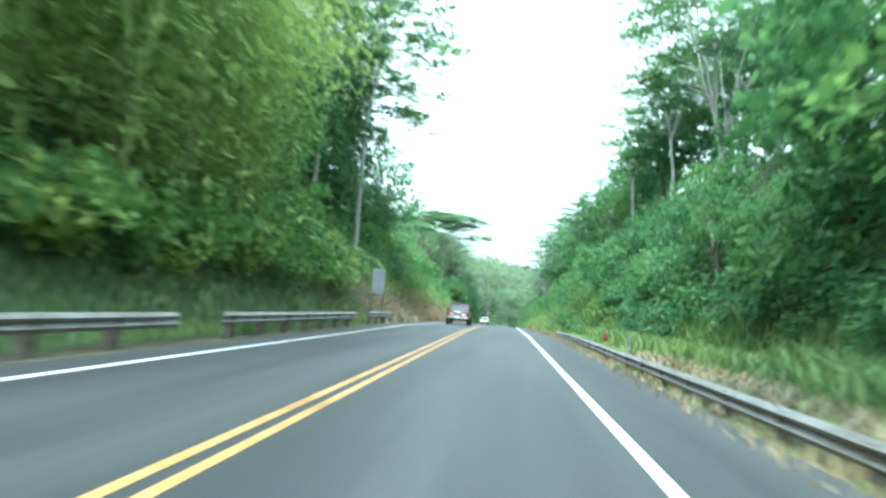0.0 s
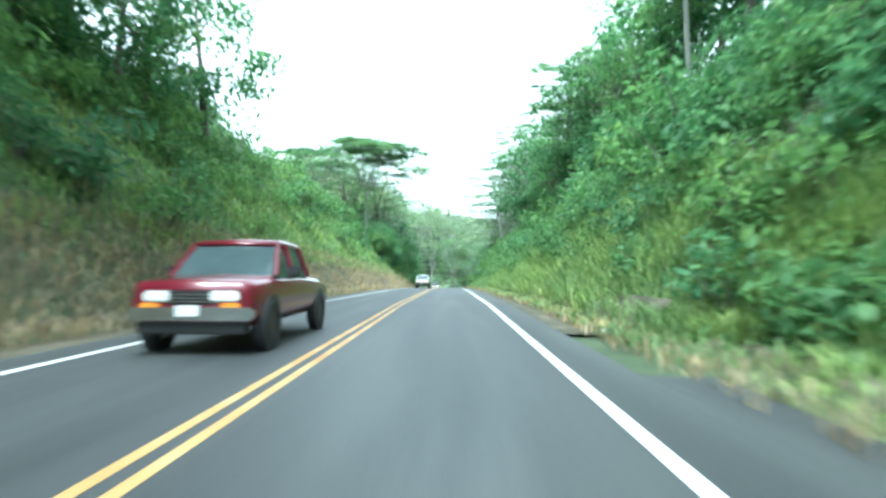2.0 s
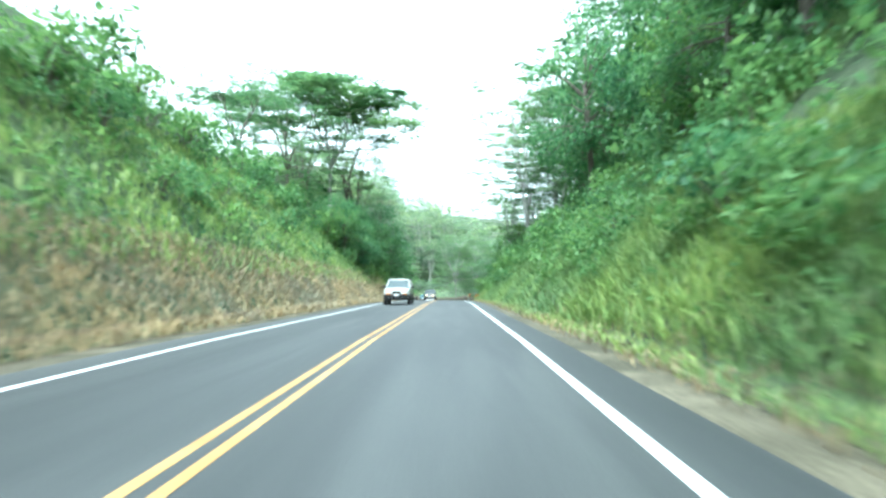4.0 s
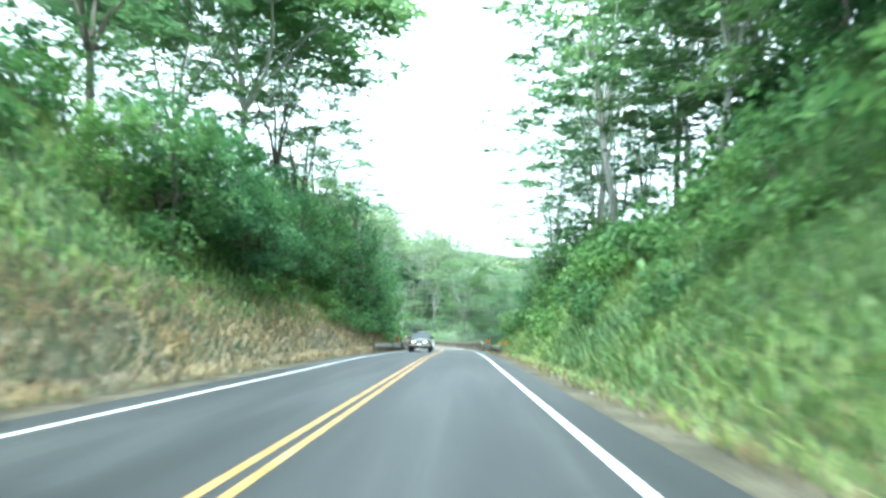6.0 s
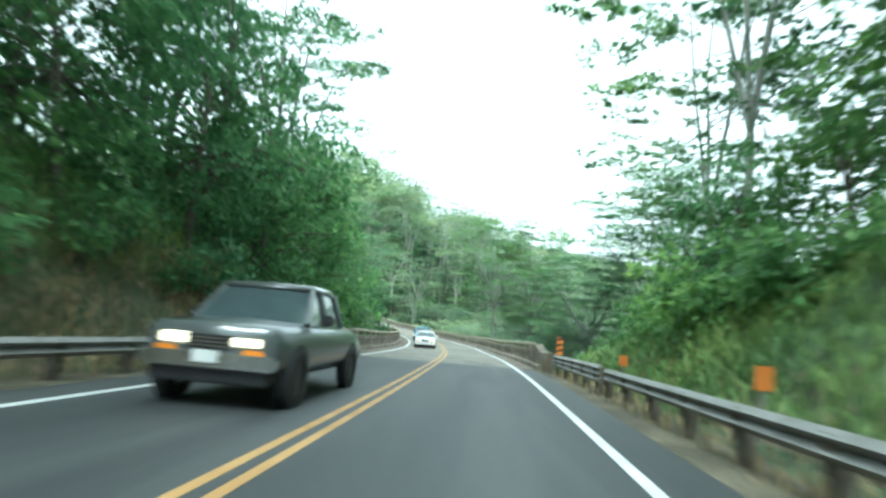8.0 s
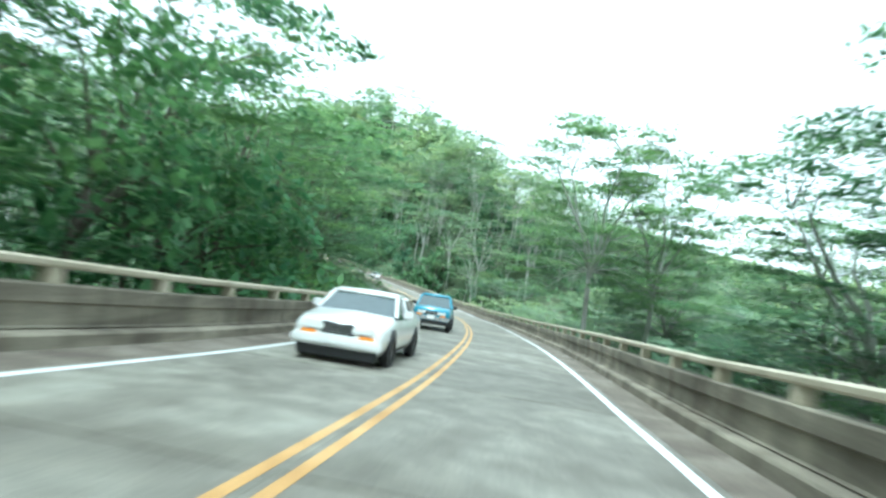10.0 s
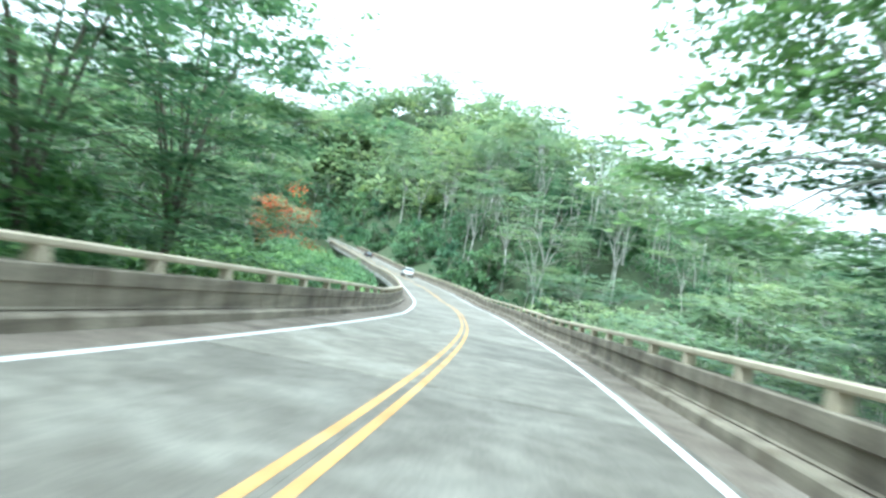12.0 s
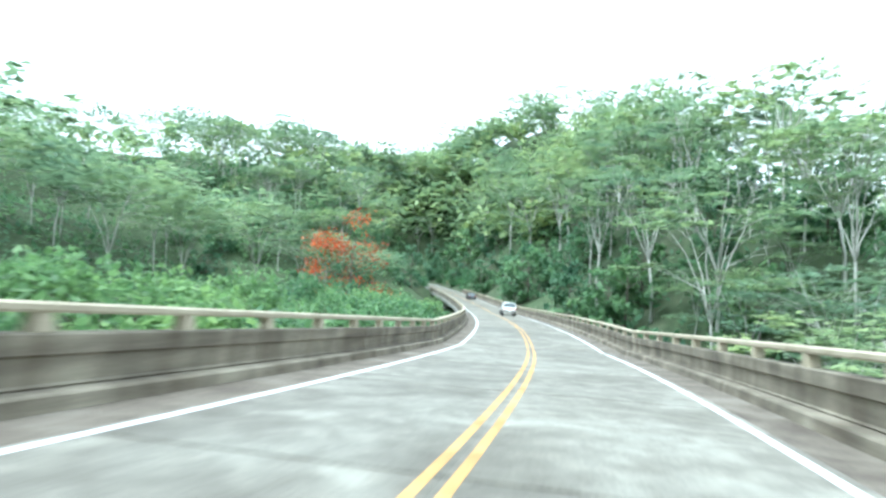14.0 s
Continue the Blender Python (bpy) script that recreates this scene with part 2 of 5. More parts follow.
def road_pose(s, lat, h=0.0, turn=0.0):
    x, y, z = on_road(s, lat, h)
    return pose(x, y, z, 0, 0, math.degrees(np.interp(s, S, heading)) + turn)


def from_road(x, y):
    """The s and lat of places on the plan."""
    x, y = np.ravel(x), np.ravel(y)
    s, lat = np.empty(len(x)), np.empty(len(x))
    for i in range(0, len(x), 4000):
        xs, ys = x[i:i + 4000, None], y[i:i + 4000, None]
        j = ((xs - LINE_X[::2]) ** 2 + (ys - LINE_Y[::2]) ** 2).argmin(1) * 2
        c, sn = np.cos(heading[j]), np.sin(heading[j])
        dx, dy = xs[:, 0] - LINE_X[j], ys[:, 0] - LINE_Y[j]
        s[i:i + 4000] = S[j] + (-dx * sn + dy * c)
        lat[i:i + 4000] = dx * c + dy * sn
        s[i:i + 4000] = np.clip(s[i:i + 4000], S[0], S[-1])
    return s, lat


def smooth(v, a, b):
    t = np.clip((v - a) / (b - a), 0, 1)
    return t * t * (3 - 2 * t)


def waves(x, y):
    return (np.sin(x * 0.11 + 1.3) * np.cos(y * 0.09) + 0.6 * np.sin(x * 0.23 + y * 0.19) + 0.4 * np.cos(x * 0.41 - y * 0.37)) / 2


def ground(x, y):
    """Height of the ground: a road cut, a gulch under the bridge, wooded hills beyond."""
    shape = np.shape(x)
    x, y = np.ravel(np.asarray(x, float)), np.ravel(np.asarray(y, float))
    s, lat = from_road(x, y)
    zr = np.interp(s, S, LINE_Z) + np.clip(lat, -6, 6) * np.interp(s, S, LINE_B)
    a = np.abs(lat)
    left = np.interp(s, (-100, 0, 30, 55, 90, 130, 160, 185), (6, 4, 6, 16, 17, 12, 7, 3)) + 0.10 * np.maximum(a - 18, 0) - 9 * smooth(s, 185, 215)
    right = np.interp(s, (-100, 0, 40, 80, 120, 150, 172, 188), (10, 11, 14, 17, 16, 8, 3.0, 0)) + 0.10 * np.maximum(a - 20, 0)
    near = np.where(lat < 0, left, right - 4 * smooth(s, 188, 210)) + zr
    crest_x = np.interp(y, (300, 354, 413, 472, 700), (15, -11, -39, -67, -175))
    crest = np.interp(y, (290, 320, 354, 413, 472, 560, 900), (-38, -24, -9, 13, 36, 50, 60))
    spur = crest - np.where(x < crest_x, 0.55 * (crest_x - x), 0.45 * (x - crest_x))
    beside = np.interp(-lat, (0, 8, 30, 60, 110, 180, 400), (-30, -25, -23, -17, 3, 20, 24))
    beside = -38 + (beside + 38) * np.where(lat < 0, smooth(s, 215, 262), 0)
    beyond = np.interp(s, (380, 440, 500, 560, 660), (-38, -10, 22, 38, 45))
    west = smooth(-x, 20, 100)
    distant = np.interp(y, (440, 480, 525, 600, 900, 3000), (-38, 0, 36, 48, 58, 60)) * west + np.interp(y, (430, 560, 900, 3000), (-38, -5, 15, 35)) * (1 - west)
    distant = distant + 26 * np.exp(-((x + 118) / 55) ** 2) * smooth(y, 470, 540)
    gulch = np.maximum.reduce([spur, beside, beyond, distant, np.full(len(x), -38.0)])
    w = np.where(lat > 0, smooth(s + 0.15 * np.minimum(a, 120), 186, 248), smooth(s, 225, 285))
    z = near * (1 - w) + gulch * w + waves(x, y) * np.clip((a - 6) / 8, 0, 1.6)
    on_bridge = (s > BRIDGE[0] + 4) & (s < BRIDGE[1])
    steep = np.where(lat < 0, 1.05, 1.1)
    foot = 5.6 + 3.6 * (1 - smooth(s, 38, 58)) * (lat > 0)
    sag = 0.14 * (1 - smooth(s, 36, 46)) * smooth(lat, 4.6, 5.4)
    top = np.where(on_bridge, zr - 2.6 + np.maximum(a - 7, 0) * 0.9, zr - 0.12 - sag + np.maximum(a - foot, 0) * steep)
    low = np.where(on_bridge, -60, zr - 0.12 - sag - np.maximum(a - 6.5, 0) * 0.7)
    top, low = top + np.maximum(s - 503, 0) * 0.9, np.where(s > 503, -1e3, low)
    return np.maximum(np.minimum(z, top), low).reshape(shape)


# ---- meshes ----
def mesh_of(name, verts, faces, material, smooth_faces=False):
    """A mesh from arrays of corners and equal-sided faces."""
    verts, faces = np.asarray(verts, np.float32), np.asarray(faces, np.int32)
    me = bpy.data.meshes.new(name)
    k = faces.shape[1]
    me.vertices.add(len(verts))
    me.vertices.foreach_set("co", verts.ravel())
    me.loops.add(faces.size)
    me.loops.foreach_set("vertex_index", faces.ravel())
    me.polygons.add(len(faces))
    me.polygons.foreach_set("loop_start", np.arange(len(faces), dtype=np.int32) * k)
    if smooth_faces:
        me.polygons.foreach_set("use_smooth", np.ones(len(faces), bool))
    me.materials.append(material)
    me.update(calc_edges=True)
    return me


def part(name, me, parent, label=""):
    ob = new(name, me)
    ob.parent = parent
    return tagged(ob, label)


def thing(name, label, category, group="", kind=""):
    return tagged(new(name), label, category, group, kind)


def bm_mesh(name, bm, material, smooth_faces=False):
    me = bpy.data.meshes.new(name)
    bmesh.ops.recalc_face_normals(bm, faces=bm.faces)
    bm.to_mesh(me)
    bm.free()
    me.materials.append(material)
    if smooth_faces:
        me.polygons.foreach_set("use_smooth", [True] * len(me.polygons))
    return me


def box(bm, x0, x1, y0, y1, z0, z1, bevel=0.0):
    made = bmesh.ops.create_cube(bm, size=1, matrix=Matrix.LocRotScale(((x0 + x1) / 2, (y0 + y1) / 2, (z0 + z1) / 2), None, (x1 - x0, y1 - y0, z1 - z0)))
    if bevel:
        edges = list({e for v in made["verts"] for e in v.link_edges})
        bmesh.ops.bevel(bm, geom=edges, offset=bevel, segments=2, affect="EDGES")


def box_mesh(name, x0, x1, y0, y1, z0, z1, material, bevel=0.0):
    bm = bmesh.new()
    box(bm, x0, x1, y0, y1, z0, z1, bevel)
    return bm_mesh(name, bm, material)


def sweep(name, profile, stations, material, closed=True, heights=None):
    """A section (lat, h) carried along the road through the stations."""
    k, n = len(profile), len(stations)
    stations = np.asarray(stations, float)
    lift = np.zeros(n) if heights is None else np.asarray(heights)
    v = np.concatenate([on_road(s, [p[0] for p in profile], [p[1] + d for p in profile]) for s, d in zip(stations, lift)])
    quads = [(i * k + j, i * k + (j + 1) % k, (i + 1) * k + (j + 1) % k, (i + 1) * k + j) for i in range(n - 1) for j in range(k if closed else k - 1)]
    me = bpy.data.meshes.new(name)
    if closed:
        quads += [tuple(range(k)), tuple((n - 1) * k + j for j in reversed(range(k)))]
    me.from_pydata([tuple(p) for p in v], [], quads)
    me.materials.append(material)
    bm = bmesh.new()
    bm.from_mesh(me)
    bmesh.ops.recalc_face_normals(bm, faces=bm.faces)
    bm.to_mesh(me)
    bm.free()
    return me


def tube(bm, path, radii, sides=7):
    """A tapered, jointed round limb along a path."""
    rings = []
    for i, p in enumerate(path):
        way = (path[min(i + 1, len(path) - 1)] - path[max(i - 1, 0)]).normalized()
        q = way.to_track_quat("Z", "Y")
        rings.append([bm.verts.new(p + q @ Vector((math.cos(2 * math.pi * k / sides) * radii[i], math.sin(2 * math.pi * k / sides) * radii[i], 0))) for k in range(sides)])
    for a, b in zip(rings, rings[1:]):
        for k in range(sides):
            bm.faces.new((a[k], a[(k + 1) % sides], b[(k + 1) % sides], b[k]))
    bm.faces.new(rings[-1])


def leaves(rng, centres, size, flat=0.5, width=0.5, droop=0.0):
    """Folded, pointed leaves (corners, faces) with their stalks at the given places."""
    n = len(centres)
    az = rng.uniform(0, 2 * np.pi, n)
    tilt = rng.normal(0, 1 - flat, n) - droop
    along = np.stack([np.cos(az) * np.cos(tilt), np.sin(az) * np.cos(tilt), np.sin(tilt)], -1)
    side = np.stack([-np.sin(az), np.cos(az), rng.normal(0, 0.35 * (1.2 - flat), n)], -1)
    up = np.cross(along, side)
    L = (size * rng.uniform(0.6, 1.3, n))[:, None]
    base = centres - along * L * 0.5
    mid = centres + up * L * 0.06
    v = np.stack([base, mid + side * L * width * 0.5 - up * L * 0.12, base + along * L, mid - side * L * width * 0.5 - up * L * 0.12], 1).reshape(-1, 3)
    i = np.arange(n)[:, None] * 4
    return v, np.concatenate([i + (0, 1, 2, 3)], 1)


def blades(rng, roots, length, lean=0.35, width=0.02):
    """Grass blades (corners, faces): a bent strip that ends in a point."""
    n = len(roots)
    az = rng.uniform(0, 2 * np.pi, n)
    L = (length * rng.uniform(0.5, 1.25, n))[:, None]
    away = np.stack([np.cos(az), np.sin(az), np.zeros(n)], -1) * np.abs(rng.normal(lean, 0.25, n))[:, None]
    side = np.stack([-np.sin(az), np.cos(az), np.zeros(n)], -1) * width * rng.uniform(0.6, 1.4, n)[:, None]
    mid = roots + (away * 0.35 + (0, 0, 0.6)) * L
    tip = roots + (away + (0, 0, 0.85)) * L
    v = np.stack([roots - side * 0.4, mid + side, tip, mid - side], 1).reshape(-1, 3)
    i = np.arange(n)[:, None] * 4
    return v, np.concatenate([i + (0, 1, 2, 3)], 1)


# ---- ground ----
def axis(dense0, dense1, step, far0, far1):
    inner = np.arange(dense0, dense1 + step, step)
    lo = dense0 - np.cumsum(np.geomspace(step * 1.3, (dense0 - far0) / 4.5, 18))
    hi = inner[-1] + np.cumsum(np.geomspace(step * 1.3, (far1 - dense1) / 4.5, 18))
    return np.concatenate([lo[::-1], inner, hi])


gx = axis(-170, 60, 2.0, -2600, 2600)
gx = np.concatenate([gx[gx < -13.5], np.arange(-13, 13.5, 0.65), gx[gx > 14]])
gy = axis(-60, 460, 2.0, -2500, 3200)
GX, GY = np.meshgrid(gx, gy)
gv = np.stack([GX, GY, ground(GX, GY)], -1).reshape(-1, 3)
ni, nj = len(gx), len(gy)
gi = (np.arange(nj - 1)[:, None] * ni + np.arange(ni - 1)[None]).ravel()
tagged(new("ground", mesh_of("ground", gv, np.stack([gi, gi + 1, gi + ni + 1, gi + ni], -1), EARTH, True)),
       "steep earth banks and hills overgrown with green plants", "ground", kind="structure")

# ---- road, lines ----
before = np.concatenate([np.arange(-95, 140, 5.0), np.arange(140, 186, 1.5), [185.5]])
beyond = np.arange(440.5, 501, 3.0)
over = np.arange(185.5, 441, 1.5)
road = tagged(new("road", sweep("road", [(-4.35, -0.3), (-4.2, -0.012), (-3.5, 0.0), (3.5, 0.0), (4.16, -0.008), (4.26, -0.3)], before, ASPHALT)),
              "dark grey asphalt two-lane road surface, worn smooth in the lanes", "road", kind="structure")
tagged(new("road", sweep("road", [(-4.35, -0.3), (-4.2, -0.012), (-3.5, 0.0), (3.5, 0.0), (4.45, -0.014), (4.6, -0.3)], beyond, DECK)),
       "pale concrete road climbing into the hills", "road", kind="structure")
everywhere = np.concatenate([before, over[1:], beyond[1:]])
for lat, width, material, label, name in ((-LANE + 0.03, 0.15, WHITE_LINE, "solid white painted edge line on the road", "edge_line"), (LANE, 0.15, WHITE_LINE, "solid white painted edge line on the road", "edge_line"),
                                          (-0.12, 0.11, YELLOW_LINE, "solid yellow line of a painted double centre line", "centre_line"), (0.12, 0.11, YELLOW_LINE, "solid yellow line of a painted double centre line", "centre_line")):
    tagged(new(name, sweep(name, [(lat - width / 2, 0.004), (lat + width / 2, 0.004)], everywhere, material, closed=False)), label, "road marking", kind="structure")


for side, stretch in ((-1, before), (1, before[before > 45])):
    tagged(new("verge", sweep("verge", [(side * 4.05, -0.032), (side * 4.9, -0.05), (side * 5.6, -0.07), (side * 6.4, 0.66)], stretch, DIRT, closed=False)),
           "dirt road verge with gravel and dry stalks", "verge", kind="structure")
tagged(new("verge", sweep("verge", [(4.9, -0.045), (5.3, -0.14), (5.7, -0.21), (7.2, -0.21)], before[before < 47], DIRT, closed=False)),
       "sunken dirt verge under the guard rail", "verge", kind="structure")
tagged(new("shoulder", sweep("shoulder", [(4.14, -0.3), (4.14, -0.0095), (5.06, -0.03), (5.16, -0.3)], before[before < 47], ASPHALT)),
       "widened asphalt shoulder beside the guard rail", "road", kind="structure")


# ---- bridge ----
def build_bridge():
    bridge = thing("bridge", "long curved concrete road bridge with stained parapets and tan rails", "bridge")
    s0, s1 = BRIDGE
    st = np.arange(s0 + 0.5, s1 + 0.1, 1.5)
    part("girder", sweep("girder", [(-4.9, -0.62), (-4.9, -0.03), (4.9, -0.03), (4.9, -0.62), (3.4, -0.7), (3.2, -2.0), (2.4, -2.0), (2.2, -0.7), (-2.2, -0.7), (-2.4, -2.0), (-3.2, -2.0), (-3.4, -0.7)], st[::2], PIER), bridge, "pale concrete deck girder")
    for k in range(42):
        a, b = s0 + 0.5 + k * 6.05, s0 + 0.5 + k * 6.05 + 5.99
        for lo, hi in ((-4.25, -0.001), (0.001, 4.25)):
            part("slab", sweep("slab", [(lo, -0.028), (lo, -0.003), (lo + 0.01, 0.0), (hi - 0.01, 0.0), (hi, -0.003), (hi, -0.028)], np.linspace(a, b, 4), DECK), bridge)
    for side in (-1, 1):
        inner = 3.52 if side > 0 else 3.46
        part("gutter", sweep("gutter", [(side * inner, 0.0), (side * (inner + 0.03), 0.004), (side * 4.0, 0.006), (side * 4.23, 0.03), (side * 4.23, 0.0)], st, GUTTER), bridge, "brown gritty gutter strip along the kerb")
        part("curb", sweep("curb", [(side * 4.2, -0.03), (side * 4.22, 0.19), (side * 4.25, 0.22), (side * 4.52, 0.23), (side * 4.52, -0.03)], st, PARAPET), bridge, "low weathered concrete kerb")
        start = s0 + 5.6
        edges = np.append(np.arange(start, s1 - 2, 6.05), s1)
        for a, b in zip(edges, edges[1:]):
            part("parapet_panel", sweep("parapet_panel", [(side * 4.5, -0.5), (side * 4.5, 0.22), (side * 4.47, 0.25), (side * 4.5, 0.28), (side * 4.5, 0.56), (side * 4.46, 0.59), (side * 4.46, 0.80), (side * 4.48, 0.82), (side * 4.76, 0.82), (side * 4.78, 0.80), (side * 4.78, -0.5)], np.linspace(a, b - 0.02, 5), PARAPET), bridge, "brown-stained concrete parapet panel")
        ends = np.array([s0 + 0.3, s0 + 2.2, s0 + 3.9, s0 + 5.6])
        part("end_block", sweep("end_block", [(side * 4.42, -0.5), (side * 4.42, 0.78), (side * 4.45, 0.82), (side * 4.80, 0.82), (side * 4.83, 0.78), (side * 4.83, -0.5)], ends, PARAPET, heights=[-0.05, 0.0, 0.28, 0.28]), bridge, "stepped concrete end block")
        rail = np.arange(start - 0.1, s1 - 1, 1.5)
        part("rail", sweep("rail", [(side * 4.53, 1.03), (side * 4.51, 1.06), (side * 4.51, 1.12), (side * 4.54, 1.15), (side * 4.70, 1.15), (side * 4.73, 1.12), (side * 4.73, 1.06), (side * 4.70, 1.03)], rail, RAIL_PAINT), bridge, "tan painted top rail")
        bm = bmesh.new()
        box(bm, -0.09, 0.09, -0.12, 0.12, -0.02, 0.24, 0.015)
        for v in bm.verts:
            v.co.y *= 1.0 + 0.45 * max(0.0, 0.12 - v.co.z) / 0.14
        post = bm_mesh("post", bm, RAIL_PAINT)
        for s in np.arange(start + 1.2, s1 - 1, 2.5):
            ob = part("post", post, bridge)
            ob.matrix_local = road_pose(s, side * 4.62, 0.81)
    for s in np.arange(s0 + 26, s1 - 10, 26):
        x, y, z = on_road(s, 0, -2.0)
        foot = float(ground(x, y)) - 1
        bm = bmesh.new()
        box(bm, -3.6, 3.6, -0.7, 0.7, -1.1, 0.02, 0.08)
        for c in (-2.6, 2.6):
            box(bm, c - 0.6, c + 0.6, -0.55, 0.55, foot - z, -1.08, 0.06)
        ob = part("pier", bm_mesh("pier", bm, PIER), bridge)
        ob.matrix_local = road_pose(s, 0, -2.0)
    return bridge


build_bridge()


# ---- guard rails ----
def guard_rail(side, lat, s0, s1, label, top=0.72, waves_n=2, dip=0.0, sunk=0.0):
    rail = thing("guard_rail", label, "guard rail", "roadside guard rails")
    depth, h = 0.08, 0.155 * waves_n
    n = waves_n * 4
    face = [(side * (lat - depth * (0.5 + 0.5 * math.cos(math.pi * 2 * waves_n * (i / n) + math.pi))), top - h + h * i / n) for i in range(n + 1)]
    back = [(p[0] + side * 0.012, p[1]) for p in reversed(face)]
    st = np.arange(s0, s1 + 0.01, 1.0)
    drop = -dip * np.clip((st - (s1 - 8)) / 8, 0, 1) - sunk
    part("beam", sweep("beam", face + back, st, GALVANISED, heights=drop), rail, "galvanised corrugated steel beam")
    post = box_mesh("post", -0.08, 0.08, -0.1, 0.1, -0.5, top - 0.05, POST_WOOD, 0.012)
    for s in np.arange(s0 + 0.6, s1, 1.9):
        d = -dip * max(0, (s - (s1 - 8)) / 8) - sunk
        ob = part("post", post, rail)
        ob.matrix_local = road_pose(s, side * (lat + 0.1), d)
        block = part("spacer_block", box_mesh("spacer_block", -0.06, 0.06, -0.07, 0.07, top - 0.4, top - 0.04, POST_WOOD), rail)
        block.matrix_local = road_pose(s, side * (lat + 0.005), d - 0.002)
    return rail


guard_rail(-1, 4.75, -40, 10.0, "weathered steel guard rail on posts, grass at its foot", 0.6)
guard_rail(-1, 4.75, 12.0, 25.5, "weathered steel guard rail on posts, grass at its foot", 0.6)
guard_rail(-1, 4.75, 27.5, 34.0, "short end piece of steel guard rail in dry grass", 0.62)
guard_rail(-1, 5.0, 38.0, 39.0, "broken end of a steel guard rail in dry grass", 0.55)
guard_rail(1, 5.6, -40, 39.0, "long weathered steel guard rail on posts, its end dipped", 0.64, dip=0.03, sunk=0.36)
guard_rail(-1, 4.72, 163, 175.5, "steel guard rail leading up to the bridge", 0.62)
guard_rail(-1, 4.72, 176, 185.2, "triple-ribbed steel guard rail joined to the bridge end", 0.72, 3)
guard_rail(1, 4.85, 163.5, 176, "steel guard rail leading up to the bridge", 0.66)
guard_rail(1, 4.82, 176, 185.2, "triple-ribbed steel guard rail joined to the bridge end", 0.72, 3)

# ---- plants: kinds ----
def finish_plant(name, label, category, group, trunk_bm, bark, crown, leaf, crown_label="", extra=None):
    ob = thing(name, label, category, group)
    part("trunk", bm_mesh("trunk", trunk_bm, bark, True), ob)
    part("crown", mesh_of("crown", crown[0], crown[1], leaf), ob, crown_label)
    if extra:
        part("blossom", mesh_of("blossom", extra[0], extra[1], FLOWER), ob, "bright red flower clusters")["kind"] = "stuff"
    return ob


def layered_tree(seed, height, spread, label, leaders=4, pads=36, per_pad=150, leaf_size=0.32, fork=0.42, low=0.5, thin=1.0, pad=0.24, bark=None, leaf=None, sides=7, name="umbrella_tree", group="umbrella trees", flat=0.85, dome=0.0):
    """A tall tree that forks into leaders and carries flat, layered pads of fine leaves, widest below its flat top."""
    rng = np.random.default_rng(seed)
    bm = bmesh.new()
    r0 = height * 0.0125 * thin
    split = Vector((rng.normal(0, 0.35), rng.normal(0, 0.35), height * fork))
    knee = split * 0.5 + Vector((rng.normal(0, 0.25), rng.normal(0, 0.25), 0))
    tube(bm, [Vector((0, 0, -1.0)), knee, split], [r0 * 1.25, r0, r0 * 0.8], sides)
    arms = []
    turn = rng.uniform(0, 6.28)
    for k in range(leaders):
        az = turn + 2 * math.pi * (k + rng.uniform(-0.3, 0.3)) / leaders
        reach, top = spread * rng.uniform(0.25, 0.6), height * rng.uniform(0.8, 0.94)
        arm = [split + Vector((math.cos(az) * reach * f ** 1.25 + rng.normal(0, 0.05) * reach, math.sin(az) * reach * f ** 1.25 + rng.normal(0, 0.05) * reach, (top - split.z) * f)) for f in (0.0, 0.3, 0.55, 0.8, 1.0)]
        arm[0] = split.copy()
        tube(bm, arm, [r0 * 0.62, r0 * 0.5, r0 * 0.38, r0 * 0.25, r0 * 0.12], max(4, sides - 2))
        arms.append(arm)
    pts = []
    for i in range(pads):
        u = (i + rng.uniform(0.1, 0.9)) / pads
        z = height * (low + (0.985 - low) * u)
        widest = spread * np.interp(u, (0, 0.3, 0.65, 0.85, 1.0), (0.62, 0.85, 1.0, 0.85, 0.5))
        az, rr = i * 2.4 + rng.uniform(-0.5, 0.5), widest * math.sqrt(rng.uniform(0.06, 1.0))
        if dome:
            rr = spread * math.sqrt(rng.uniform(0.0, 1.0))
            z = height * (0.985 - dome * (rr / spread) ** 2 - (0, 0, 0, 0.08, 0.16)[i % 5] - rng.uniform(0, 0.02))
        tip = Vector((math.cos(az) * rr, math.sin(az) * rr, z))
        joints = [arm[j].lerp(arm[j + 1], f) for arm in arms for j in range(4) for f in (0.25, 0.75)]
        root = min(joints, key=lambda q: (q.xy - tip.xy).length + 1.6 * abs(q.z - (tip.z - 0.35 * (q.xy - tip.xy).length)))
        mid = root.lerp(tip, 0.55) + Vector((0, 0, 0.08 * (tip - root).length))
        tube(bm, [root, mid, tip], [r0 * 0.2, r0 * 0.13, r0 * 0.04], 4 if sides > 5 else 3)
        m = int(per_pad * rng.uniform(0.55, 1.45))
        R = spread * pad * rng.uniform(0.65, 1.3)
        hubs = max(3, m // 14)
        a, q = rng.uniform(0, 6.28, hubs), R * np.sqrt(rng.uniform(0, 1, hubs))
        hub = np.stack([np.cos(a) * q * 1.1, np.sin(a) * q * 1.1, rng.normal(0, R * 0.06, hubs) - 0.16 * q * q / R], -1)
        p = hub[rng.integers(0, hubs, m)] + rng.normal(0, 1, (m, 3)) * (R * 0.17, R * 0.17, R * 0.045)
        pts.append(p + np.array(tip))
    crown = leaves(rng, np.concatenate(pts), leaf_size, flat, 0.55, 0.08)
    return finish_plant(name, label, "tree", group, bm, bark or PALE_BARK, crown, leaf or LEAF_UMBRELLA, "flat layered pads of fine green leaves")


